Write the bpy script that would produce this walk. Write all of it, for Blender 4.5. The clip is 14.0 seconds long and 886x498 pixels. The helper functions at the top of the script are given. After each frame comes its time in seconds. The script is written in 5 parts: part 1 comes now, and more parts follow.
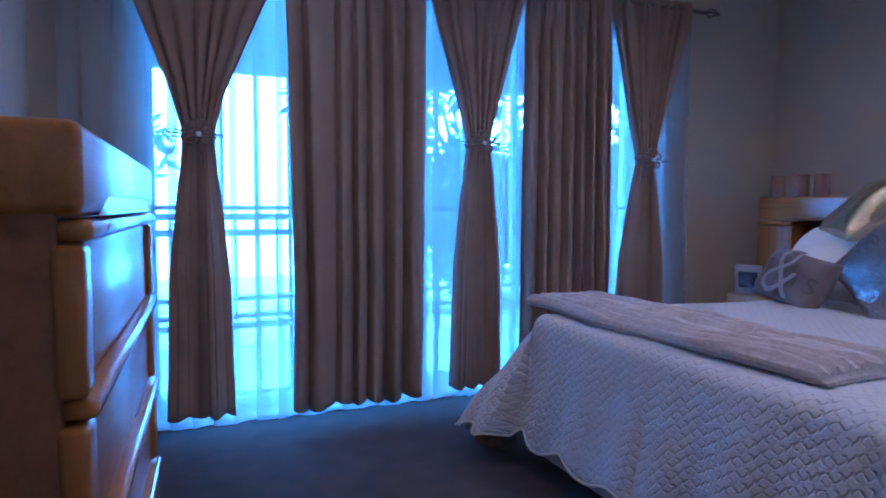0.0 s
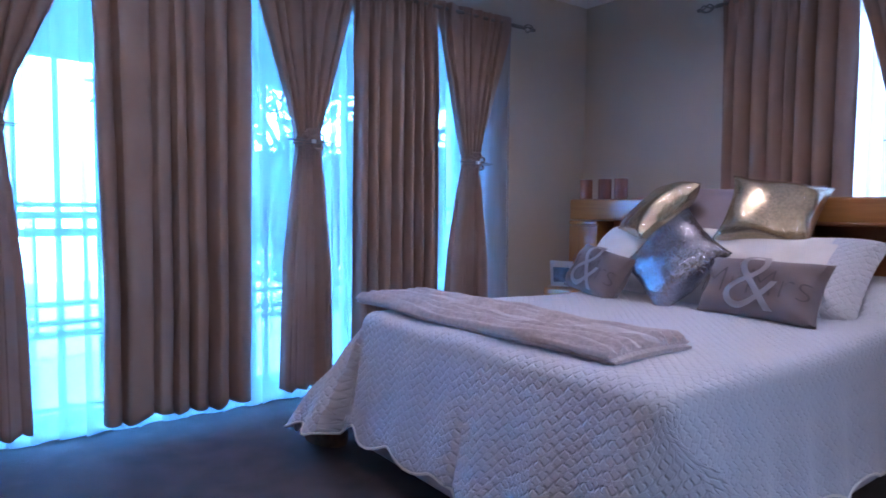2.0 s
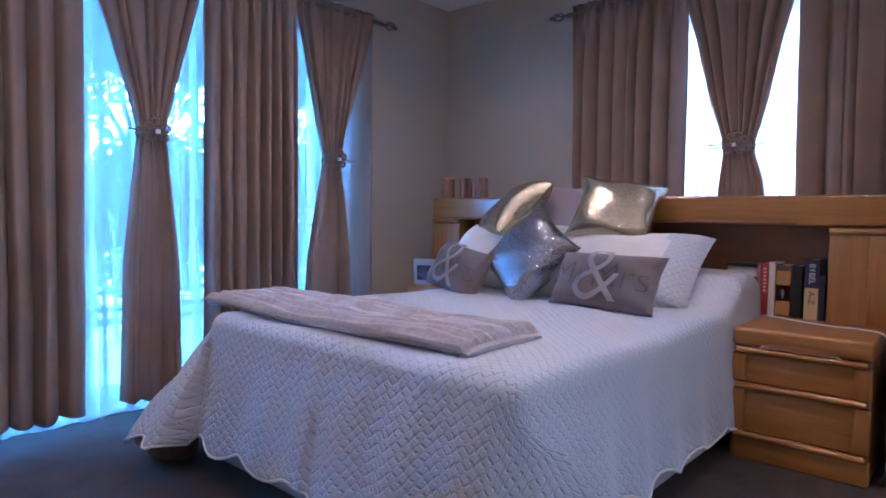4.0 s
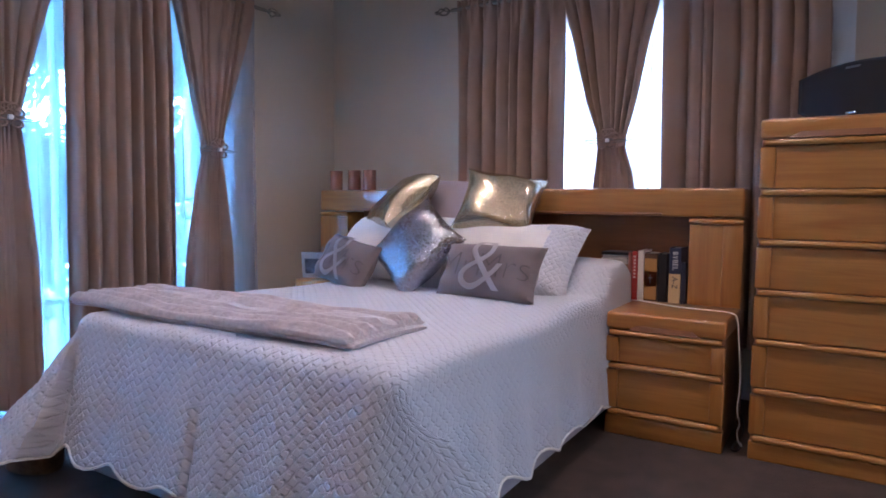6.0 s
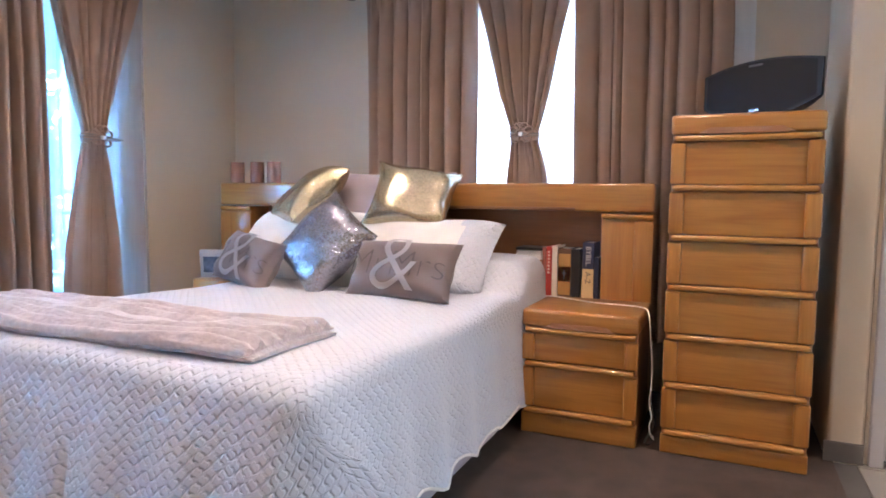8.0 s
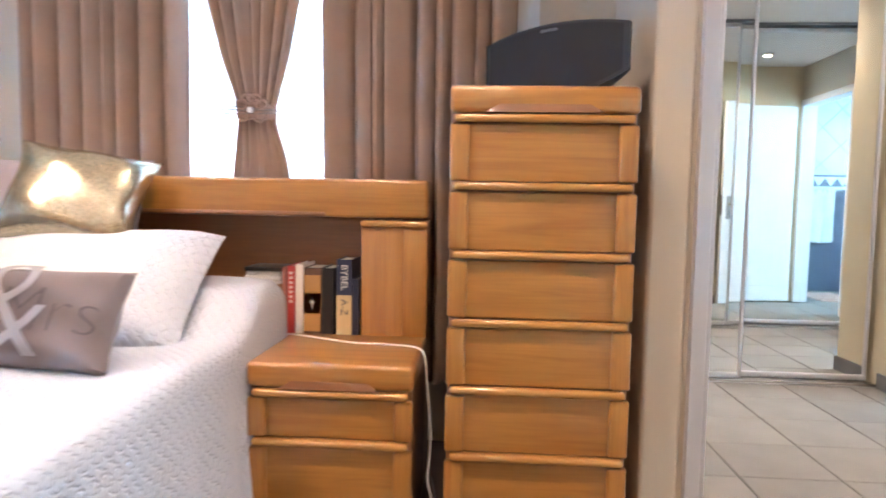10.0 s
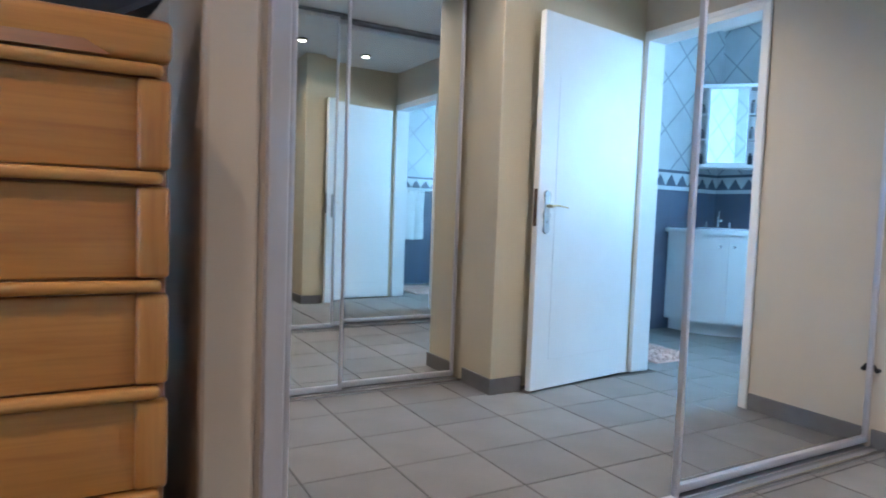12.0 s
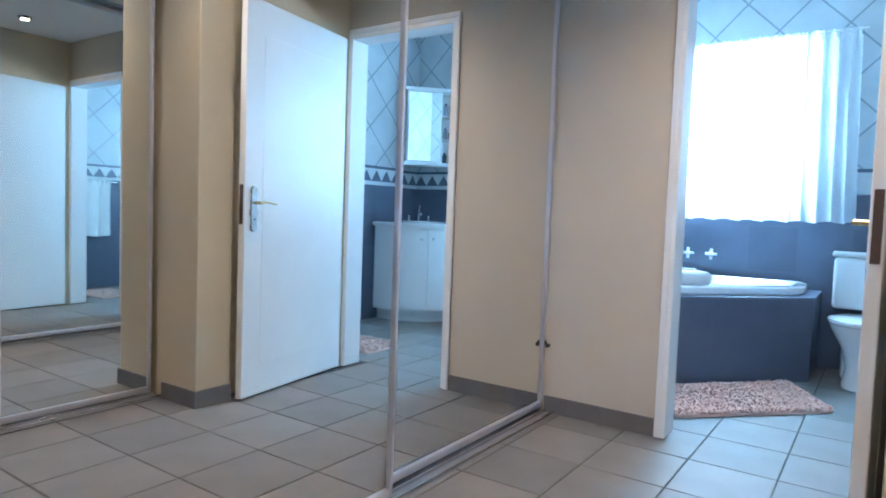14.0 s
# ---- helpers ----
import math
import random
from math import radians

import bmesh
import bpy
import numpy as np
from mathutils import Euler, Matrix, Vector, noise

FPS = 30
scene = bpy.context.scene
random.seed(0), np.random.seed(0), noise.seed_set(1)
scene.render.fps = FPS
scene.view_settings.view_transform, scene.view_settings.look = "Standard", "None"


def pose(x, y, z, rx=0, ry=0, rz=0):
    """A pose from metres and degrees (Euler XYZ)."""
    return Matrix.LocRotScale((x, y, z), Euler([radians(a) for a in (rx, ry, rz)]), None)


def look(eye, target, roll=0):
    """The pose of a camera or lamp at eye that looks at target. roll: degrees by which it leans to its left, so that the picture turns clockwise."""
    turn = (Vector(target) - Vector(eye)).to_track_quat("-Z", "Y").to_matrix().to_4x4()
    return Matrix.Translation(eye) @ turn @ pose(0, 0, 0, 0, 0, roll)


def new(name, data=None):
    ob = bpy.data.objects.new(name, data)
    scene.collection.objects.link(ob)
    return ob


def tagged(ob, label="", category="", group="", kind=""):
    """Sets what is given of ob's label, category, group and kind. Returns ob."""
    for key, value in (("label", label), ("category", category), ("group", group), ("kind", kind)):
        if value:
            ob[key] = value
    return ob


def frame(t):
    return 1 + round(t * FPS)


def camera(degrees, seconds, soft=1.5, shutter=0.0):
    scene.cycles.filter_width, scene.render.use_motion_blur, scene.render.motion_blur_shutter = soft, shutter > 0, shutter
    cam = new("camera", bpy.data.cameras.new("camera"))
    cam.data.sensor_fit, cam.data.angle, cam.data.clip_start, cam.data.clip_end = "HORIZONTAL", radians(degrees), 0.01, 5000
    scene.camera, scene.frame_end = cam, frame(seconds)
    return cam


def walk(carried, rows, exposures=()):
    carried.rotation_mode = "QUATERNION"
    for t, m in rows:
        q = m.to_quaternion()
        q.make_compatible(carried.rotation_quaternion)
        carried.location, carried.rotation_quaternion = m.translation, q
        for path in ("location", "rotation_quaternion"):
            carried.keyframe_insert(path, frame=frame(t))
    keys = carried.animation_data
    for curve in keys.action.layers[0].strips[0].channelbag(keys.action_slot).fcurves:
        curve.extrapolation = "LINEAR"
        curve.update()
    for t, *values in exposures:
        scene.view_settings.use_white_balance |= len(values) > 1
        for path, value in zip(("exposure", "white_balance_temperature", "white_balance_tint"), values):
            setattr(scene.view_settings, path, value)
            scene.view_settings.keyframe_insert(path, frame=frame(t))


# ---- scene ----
cam = camera(69.7, 14.0, 1.7, 0.4)
PATH = [
    (0, (0.571, 1.086, 0.974), (1.331, 2.931, 0.843), 0.1),
    (0.5, (0.553, 1.079, 0.975), (1.456, 2.858, 0.842), 0.2),
    (1, (0.587, 1.071, 0.958), (1.578, 2.804, 0.835), 0.4),
    (1.5, (0.594, 1.053, 0.966), (1.682, 2.727, 0.843), 0.2),
    (2, (0.591, 1.04, 0.967), (1.787, 2.638, 0.841), 0.5),
    (2.5, (0.628, 1.031, 0.951), (1.912, 2.559, 0.836), 0.4),
    (3, (0.639, 1.035, 0.945), (2.005, 2.492, 0.832), 0.6),
    (5.5, (0.662, 1.016, 0.939), (2.304, 2.15, 0.81), 0.5),
    (6, (0.655, 1.008, 0.945), (2.347, 2.065, 0.809), 0.6),
    (6.5, (0.667, 1.018, 0.937), (2.404, 1.999, 0.804), 0.7),
    (7, (0.656, 1.013, 0.94), (2.422, 1.941, 0.798), 0.6),
    (7.2, (0.654, 1.014, 0.943), (2.429, 1.926, 0.798), 0.6),
    (9.5, (1.328, 1.206, 0.962), (3.29, 1.564, 0.811), 1.0),
    (10, (1.562, 1.175, 0.954), (3.554, 1.303, 0.816), 1.1),
    (10.3, (1.711, 1.14, 0.968), (3.707, 1.142, 0.834), 1.3),
    (10.5, (1.779, 1.111, 0.967), (3.77, 0.974, 0.834), 1.4),
    (11, (1.915, 1.071, 0.976), (3.787, 0.378, 0.85), 2.1),
    (11.5, (2.019, 0.997, 0.969), (3.788, 0.07, 0.85), 2.0),
    (12, (2.079, 0.909, 0.968), (3.814, -0.08, 0.85), 2.1),
    (12.5, (2.174, 0.88, 0.983), (3.733, -0.366, 0.864), 2.4),
    (13, (2.179, 0.874, 0.993), (3.532, -0.594, 0.878), 2.3),
    (13.2, (2.196, 0.873, 0.986), (3.481, -0.655, 0.876), 2.3),
    (13.5, (2.163, 0.876, 0.987), (3.382, -0.706, 0.88), 2.2),
    (14, (2.137, 0.858, 1.003), (3.271, -0.785, 0.888), 2.1),
]
EXPOSURES = [(0.0, -1.4, 4750, 33), (0.5, -1.25, 4800, 33), (3.0, -0.8, 5150, 31), (5.5, -0.72, 5500, 31), (7.2, -0.05, 6100, 25), (9.5, 0.68, 6500, 20), (10.2, 0.78, 6450, 20), (11.0, 0.3, 6100, 18), (12.0, -0.28, 5600, 17), (12.6, -0.6, 5650, 17), (13.3, -0.5, 5750, 18), (14.0, -0.4, 5800, 18)]
walk(cam, [(t, look(eye, target, roll)) for t, eye, target, roll in PATH], EXPOSURES)

# ---- light ----
world = bpy.data.worlds.new("sky")
scene.world = world
world.use_nodes = True
wn = world.node_tree
sky = wn.nodes.new("ShaderNodeTexSky")
sky.sky_type, sky.sun_disc, sky.sun_elevation, sky.sun_rotation = "NISHITA", False, radians(35), radians(-40)
wn.links.new(sky.outputs[0], wn.nodes["Background"].inputs[0])
wn.nodes["Background"].inputs[1].default_value = 0.12


def lamp(name, kind, power, colour, m, size=0.1, size_y=0.0, spread=180, blend=0.6, cone=110):
    data = bpy.data.lights.new(name, kind)
    data.energy, data.color = power, colour
    if kind == "AREA":
        data.size, data.spread = size, radians(spread)
        if size_y:
            data.shape, data.size_y = "RECTANGLE", size_y
    else:
        data.shadow_soft_size = size
    if kind == "SPOT":
        data.spot_size, data.spot_blend = radians(cone), blend
    ob = new(name, data)
    ob.matrix_world = m
    return ob


WARM = (1.0, 0.80, 0.61)
DAY = (0.42, 0.77, 1.0)
# unseen bedroom spots, added to brighten the room; number and places assumed
ASSUMED_SPOTS = ((2.50, 1.45, 64), (2.60, 2.75, 66), (1.00, 1.55, 36), (1.00, 2.85, 62))
for lx, ly, power in ASSUMED_SPOTS:
    lamp("assumed_bedroom_spot", "SPOT", power, WARM, pose(lx, ly, 2.42), 0.045, cone=162, blend=0.9)
for ly, power in ((-0.80, 112), (-1.50, 60)):
    lamp("dressing_downlight", "SPOT", power, (1.0, 0.85, 0.67), pose(2.55, ly, 2.42), 0.04, cone=146, blend=1.0)
lamp("bath_window_light", "AREA", 620, DAY, pose(3.15, -4.45, 1.73, 90, 0, 0), 0.88, 0.98)

# ---- materials ----


def nodes_of(name):
    m = bpy.data.materials.new(name)
    m.use_nodes = True
    t = m.node_tree
    return m, t, t.nodes["Principled BSDF"]


def add(t, kind, **inputs):
    n = t.nodes.new(kind)
    for k, v in inputs.items():
        n.inputs[k.replace("_", " ")].default_value = v
    return n


def coords(t, stretch=(1, 1, 1), turn=(0, 0, 0)):
    c = t.nodes.new("ShaderNodeTexCoord")
    g = t.nodes.new("ShaderNodeMapping")
    g.inputs["Scale"].default_value = stretch
    g.inputs["Rotation"].default_value = turn
    t.links.new(c.outputs["Object"], g.inputs[0])
    return g.outputs[0]


def ramp(t, fac, stops):
    r = t.nodes.new("ShaderNodeValToRGB")
    while len(r.color_ramp.elements) < len(stops):
        r.color_ramp.elements.new(0.5)
    for e, (p, c) in zip(r.color_ramp.elements, stops):
        e.position, e.color = p, (*c, 1)
    t.links.new(fac, r.inputs[0])
    return r.outputs[0]


def bump(t, b, height, strength, distance=0.01):
    n = t.nodes.new("ShaderNodeBump")
    n.inputs["Strength"].default_value, n.inputs["Distance"].default_value = strength, distance
    t.links.new(height, n.inputs["Height"])
    t.links.new(n.outputs[0], b.inputs["Normal"])
    return n


def scaled(c, k):
    return tuple(min(1, x * k) for x in c)


def plain(name, colour, rough=0.5, metal=0.0, vary=0.12, scale=6.0, fine=90.0, relief=0.1, coat=0.0, stretch=(1, 1, 1), sheen=0.0):
    """A surface with large, soft unevenness of tone and a fine relief."""
    m, t, b = nodes_of(name)
    v = coords(t, stretch)
    big = add(t, "ShaderNodeTexNoise", Scale=scale, Detail=4.0)
    small = add(t, "ShaderNodeTexNoise", Scale=fine, Detail=3.0)
    t.links.new(v, big.inputs[0]), t.links.new(v, small.inputs[0])
    c = ramp(t, big.outputs[0], [(0.3, scaled(colour, 1 - vary)), (0.7, scaled(colour, 1 + vary))])
    t.links.new(c, b.inputs["Base Color"])
    b.inputs["Roughness"].default_value, b.inputs["Metallic"].default_value = rough, metal
    b.inputs["Coat Weight"].default_value = coat
    b.inputs["Sheen Weight"].default_value = sheen
    if relief:
        bump(t, b, small.outputs[0], relief, 0.004)
    return m


def wood(name, light, dark, along, rough=0.32):
    """Varnished timber: long grain with fine pores."""
    m, t, b = nodes_of(name)
    v = coords(t, tuple(1.6 if a == along else 22.0 for a in "xyz"))
    w = coords(t, tuple(6.0 if a == along else 160.0 for a in "xyz"))
    info = t.nodes.new("ShaderNodeObjectInfo")
    shift = add(t, "ShaderNodeVectorMath")
    shift.operation = "ADD"
    t.links.new(v, shift.inputs[0])
    k = add(t, "ShaderNodeMath")
    k.operation = "MULTIPLY"
    k.inputs[1].default_value = 30.0
    t.links.new(info.outputs["Random"], k.inputs[0])
    t.links.new(k.outputs[0], shift.inputs[1])
    big = add(t, "ShaderNodeTexNoise", Scale=1.0, Detail=5.0, Distortion=1.2)
    fine = add(t, "ShaderNodeTexNoise", Scale=1.0, Detail=2.0)
    t.links.new(shift.outputs[0], big.inputs[0]), t.links.new(w, fine.inputs[0])
    c = ramp(t, big.outputs[0], [(0.25, dark), (0.5, scaled(light, 0.92)), (0.75, light)])
    d = ramp(t, fine.outputs[0], [(0.35, (0.72, 0.68, 0.62)), (0.55, (1, 1, 1))])
    mix = add(t, "ShaderNodeMix")
    mix.data_type, mix.blend_type = "RGBA", "MULTIPLY"
    mix.inputs[0].default_value = 0.30
    t.links.new(c, mix.inputs[6]), t.links.new(d, mix.inputs[7])
    t.links.new(mix.outputs[2], b.inputs["Base Color"])
    b.inputs["Roughness"].default_value = rough
    b.inputs["Coat Weight"].default_value, b.inputs["Coat Roughness"].default_value = 0.7, 0.22
    bump(t, b, fine.outputs[0], 0.12, 0.001)
    return m


def glow(name, colour, strength):
    m, t, b = nodes_of(name)
    b.inputs["Base Color"].default_value = (*colour, 1)
    b.inputs["Emission Color"].default_value = (*colour, 1)
    b.inputs["Emission Strength"].default_value = strength
    return m


def cloth(name, colour, weave=700.0, rough=0.9, sheen=0.3, translucent=0.0):
    m, t, b = nodes_of(name)
    v = coords(t)
    n = add(t, "ShaderNodeTexNoise", Scale=weave, Detail=2.0)
    g = add(t, "ShaderNodeTexNoise", Scale=5.0, Detail=4.0)
    t.links.new(v, n.inputs[0]), t.links.new(v, g.inputs[0])
    c = ramp(t, g.outputs[0], [(0.3, scaled(colour, 0.9)), (0.7, scaled(colour, 1.08))])
    t.links.new(c, b.inputs["Base Color"])
    b.inputs["Roughness"].default_value, b.inputs["Sheen Weight"].default_value = rough, sheen
    bump(t, b, n.outputs[0], 0.25, 0.002)
    if translucent:
        tr = t.nodes.new("ShaderNodeBsdfTranslucent")
        t.links.new(c, tr.inputs[0])
        mx = t.nodes.new("ShaderNodeMixShader")
        mx.inputs[0].default_value = translucent
        out = t.nodes["Material Output"]
        t.links.new(b.outputs[0], mx.inputs[1]), t.links.new(tr.outputs[0], mx.inputs[2])
        t.links.new(mx.outputs[0], out.inputs[0])
    return m


def sheer(name, colour, clear):
    m, t, b = nodes_of(name)
    b.inputs["Base Color"].default_value, b.inputs["Roughness"].default_value = (*colour, 1), 0.9
    tr, tp = t.nodes.new("ShaderNodeBsdfTranslucent"), t.nodes.new("ShaderNodeBsdfTransparent")
    tr.inputs[0].default_value = (*colour, 1)
    m1, m2 = t.nodes.new("ShaderNodeMixShader"), t.nodes.new("ShaderNodeMixShader")
    m1.inputs[0].default_value = 0.6
    v = coords(t, (1, 1, 0.15))
    n = add(t, "ShaderNodeTexNoise", Scale=14.0, Detail=3.0)
    t.links.new(v, n.inputs[0])
    k = add(t, "ShaderNodeMapRange", To_Min=clear - 0.12, To_Max=clear + 0.12)
    t.links.new(n.outputs[0], k.inputs[0])
    t.links.new(k.outputs[0], m2.inputs[0])
    t.links.new(b.outputs[0], m1.inputs[1]), t.links.new(tr.outputs[0], m1.inputs[2])
    t.links.new(m1.outputs[0], m2.inputs[1]), t.links.new(tp.outputs[0], m2.inputs[2])
    t.links.new(m2.outputs[0], t.nodes["Material Output"].inputs[0])
    return m


def quilt_cloth():
    """White cotton quilted in interlocking wavy stitch lines, laid out on the sheet's own metres."""
    m, t, b = nodes_of("quilted_cotton")
    uv = t.nodes.new("ShaderNodeUVMap")
    n = add(t, "ShaderNodeTexNoise", Scale=7.0, Detail=1.0)
    t.links.new(uv.outputs[0], n.inputs[0])
    sep = t.nodes.new("ShaderNodeSeparateXYZ")
    t.links.new(uv.outputs[0], sep.inputs[0])

    def calc(op, a, c=None):
        k = t.nodes.new("ShaderNodeMath")
        k.operation = op
        for s, v in zip(k.inputs, (a, c)):
            if v is None:
                continue
            if isinstance(v, (int, float)):
                s.default_value = v
            else:
                t.links.new(v, s)
        return k.outputs[0]

    w = calc("MULTIPLY", n.outputs[0], 1.0)
    q = 2 * math.pi / 0.035
    x, y = calc("ADD", calc("MULTIPLY", sep.outputs[1], q), w), calc("ADD", calc("MULTIPLY", sep.outputs[0], q), w)
    # stitch lines that swell and pinch against their neighbours in staggered cells
    cross = calc("MULTIPLY", calc("SINE", calc("ADD", calc("MULTIPLY", x, 2.0), y)), 0.28)
    f = calc("ABSOLUTE", calc("ADD", calc("ADD", calc("SINE", x), calc("MULTIPLY", calc("SINE", y), 0.9)), cross))
    p = add(t, "ShaderNodeMapRange", From_Min=0.0, From_Max=1.15, To_Min=0.0, To_Max=1.0)
    p.interpolation_type = "SMOOTHSTEP"
    t.links.new(f, p.inputs[0])
    # the stitching is broken into short hooks
    gap = add(t, "ShaderNodeMapRange", From_Min=-0.1, From_Max=0.5, To_Min=0.0, To_Max=0.7)
    t.links.new(calc("SINE", calc("ADD", y, calc("MULTIPLY", x, 0.5))), gap.inputs[0])
    puff = calc("MAXIMUM", p.outputs[0], gap.outputs[0])
    b.inputs["Base Color"].default_value = (0.61, 0.635, 0.705, 1)
    b.inputs["Roughness"].default_value, b.inputs["Sheen Weight"].default_value = 0.75, 0.2
    bump(t, b, puff, 0.8, 0.0052)
    return m


def sequins(name, colour, scale, rough, relief):
    m, t, b = nodes_of(name)
    v = coords(t)
    vor = add(t, "ShaderNodeTexVoronoi", Scale=scale)
    big = add(t, "ShaderNodeTexNoise", Scale=9.0, Detail=3.0)
    t.links.new(v, vor.inputs[0]), t.links.new(v, big.inputs[0])
    c = ramp(t, vor.outputs["Color"], [(0.1, scaled(colour, 0.75)), (0.9, scaled(colour, 1.15))])
    t.links.new(c, b.inputs["Base Color"])
    b.inputs["Metallic"].default_value, b.inputs["Roughness"].default_value = 0.85, rough
    # each sequin lies at a tilt of its own
    geo = t.nodes.new("ShaderNodeNewGeometry")
    tilt, total, unit = (t.nodes.new("ShaderNodeVectorMath") for _ in range(3))
    tilt.operation, total.operation, unit.operation = "MULTIPLY_ADD", "ADD", "NORMALIZE"
    tilt.inputs[1].default_value, tilt.inputs[2].default_value = (relief,) * 3, (-relief / 2,) * 3
    t.links.new(vor.outputs["Color"], tilt.inputs[0])
    t.links.new(tilt.outputs[0], total.inputs[0]), t.links.new(geo.outputs["Normal"], total.inputs[1])
    t.links.new(total.outputs[0], unit.inputs[0]), t.links.new(unit.outputs[0], b.inputs["Normal"])
    return m


def tiled(name, face, joint, size, turn=0.0, width=0.02, rough=0.25, plane="xz", vary=0.06):
    """Wall tiles of one size with thin joints, set square or on the diagonal."""
    m, t, b = nodes_of(name)
    c = t.nodes.new("ShaderNodeTexCoord")
    sep = t.nodes.new("ShaderNodeSeparateXYZ")
    t.links.new(c.outputs["Object"], sep.inputs[0])
    com = t.nodes.new("ShaderNodeCombineXYZ")
    for i, a in enumerate(plane):
        t.links.new(sep.outputs["xyz".index(a)], com.inputs[i])
    g = t.nodes.new("ShaderNodeMapping")
    g.inputs["Rotation"].default_value = (0, 0, radians(turn))
    g.inputs["Scale"].default_value = (1 / size, 1 / size, 1)
    t.links.new(com.outputs[0], g.inputs[0])
    br = add(t, "ShaderNodeTexBrick", Scale=1.0, Mortar_Size=width, Mortar_Smooth=0.1, Bias=0.0, Brick_Width=1.0, Row_Height=1.0)
    br.offset = 0.0
    br.inputs["Color1"].default_value = (*scaled(face, 1 - vary), 1)
    br.inputs["Color2"].default_value = (*scaled(face, 1 + vary), 1)
    br.inputs["Mortar"].default_value = (*joint, 1)
    t.links.new(g.outputs[0], br.inputs[0])
    n = add(t, "ShaderNodeTexNoise", Scale=5.0, Detail=5.0)
    t.links.new(c.outputs["Object"], n.inputs[0])
    w = ramp(t, n.outputs[0], [(0.3, (0.86, 0.86, 0.86)), (0.7, (1, 1, 1))])
    mix = add(t, "ShaderNodeMix")
    mix.data_type, mix.blend_type = "RGBA", "MULTIPLY"
    mix.inputs[0].default_value = 1.0
    t.links.new(br.outputs[0], mix.inputs[6]), t.links.new(w, mix.inputs[7])
    t.links.new(mix.outputs[2], b.inputs["Base Color"])
    b.inputs["Roughness"].default_value = rough
    return m


PAINT = plain("wall_paint", (0.56, 0.485, 0.385), 0.75, vary=0.05, scale=1.6, fine=260, relief=0.12)
CREAM = plain("cream_paint", (0.61, 0.525, 0.37), 0.7, vary=0.05, scale=1.6, fine=260, relief=0.12)
CEIL = plain("ceiling_paint", (0.78, 0.76, 0.73), 0.8, vary=0.03, scale=1.2, fine=200, relief=0.08)
WHITE = plain("white_paint", (0.80, 0.80, 0.79), 0.35, vary=0.03, scale=3, fine=60, relief=0.06)
CARPET = plain("carpet_pile", (0.058, 0.037, 0.028), 0.95, vary=0.3, scale=9, fine=420, relief=0.9, sheen=0.04)
SKIRT = plain("skirting_tile", (0.15, 0.14, 0.135), 0.4, vary=0.12, scale=7)
GROUT = plain("floor_grout", (0.075, 0.07, 0.066), 0.9, vary=0.1)
OAK = wood("oak_across", (0.43, 0.186, 0.038), (0.315, 0.120, 0.023), "y")
OAK_UP = wood("oak_upright", (0.43, 0.186, 0.038), (0.315, 0.120, 0.023), "z")
OAK_RAIL = wood("oak_rail", (0.48, 0.230, 0.060), (0.37, 0.155, 0.037), "y", 0.25)
# oak toned down for recessed parts: the shade is in the colour
OAK_SHADED = wood("oak_shade", (0.27, 0.108, 0.036), (0.185, 0.068, 0.021), "y", 0.45)
DRAPE = cloth("curtain_cloth", (0.335, 0.225, 0.170), sheen=0.05, translucent=0.08)
SHEER = sheer("sheer_voile", (0.60, 0.62, 0.64), 0.5)
SHEER_E = sheer("sheer_voile_close", (0.90, 0.90, 0.90), 0.25)
QUILT = quilt_cloth()
LINEN = cloth("white_linen", (0.80, 0.78, 0.76), 500, 0.8, 0.2)
LILAC = cloth("lilac_linen", (0.36, 0.31, 0.34), 500, 0.8, 0.2)
TAUPE = cloth("taupe_velvet", (0.175, 0.138, 0.132), 380, 0.85, 0.25)
PRINT = cloth("print_white", (0.47, 0.44, 0.44), 400, 0.8, 0.2)
PRINT_DARK = cloth("print_dark", (0.115, 0.092, 0.088), 400, 0.8, 0.1)
GOLD = sequins("gold_sequins", (0.58, 0.50, 0.35), 150, 0.25, 0.10)
SILVER = sequins("silver_sequins", (0.40, 0.40, 0.44), 200, 0.2, 0.45)
BASE = cloth("divan_cloth", (0.46, 0.42, 0.46), 300, 0.9, 0.1)
BLACK = plain("black_plastic", (0.008, 0.008, 0.009), 0.3, vary=0.1)
BLACK_CLOTH = cloth("speaker_cloth", (0.007, 0.007, 0.008), 900, 0.8, 0.0)
CHROME = plain("chrome", (0.75, 0.75, 0.76), 0.15, 1.0, vary=0.03, relief=0.0)
BRASS = plain("brass", (0.58, 0.45, 0.24), 0.28, 1.0, vary=0.08, relief=0.02)
ROD = plain("rod_metal", (0.22, 0.19, 0.16), 0.4, 0.8, vary=0.1)
ALU = plain("aluminium_white", (0.64, 0.63, 0.66), 0.32, 0.6, vary=0.03, relief=0.02)
PEWTER = plain("pewter", (0.36, 0.36, 0.35), 0.38, 0.85, vary=0.15, scale=40)
TRACK = plain("track_metal", (0.30, 0.30, 0.31), 0.45, 0.7, vary=0.08)
STEEL = plain("painted_steel", (0.17, 0.19, 0.21), 0.5, vary=0.1)
MIRROR, mt, mb = nodes_of("mirror_glass")
mb.inputs["Base Color"].default_value, mb.inputs["Metallic"].default_value, mb.inputs["Roughness"].default_value = (0.92, 0.94, 0.93, 1), 1.0, 0.01
CERAMIC = plain("white_ceramic", (0.80, 0.81, 0.81), 0.12, vary=0.02, relief=0.0, coat=0.5)
TILE = plain("floor_tile", (0.200, 0.187, 0.174), 0.6, vary=0.10, scale=3.5, fine=45, relief=0.05)
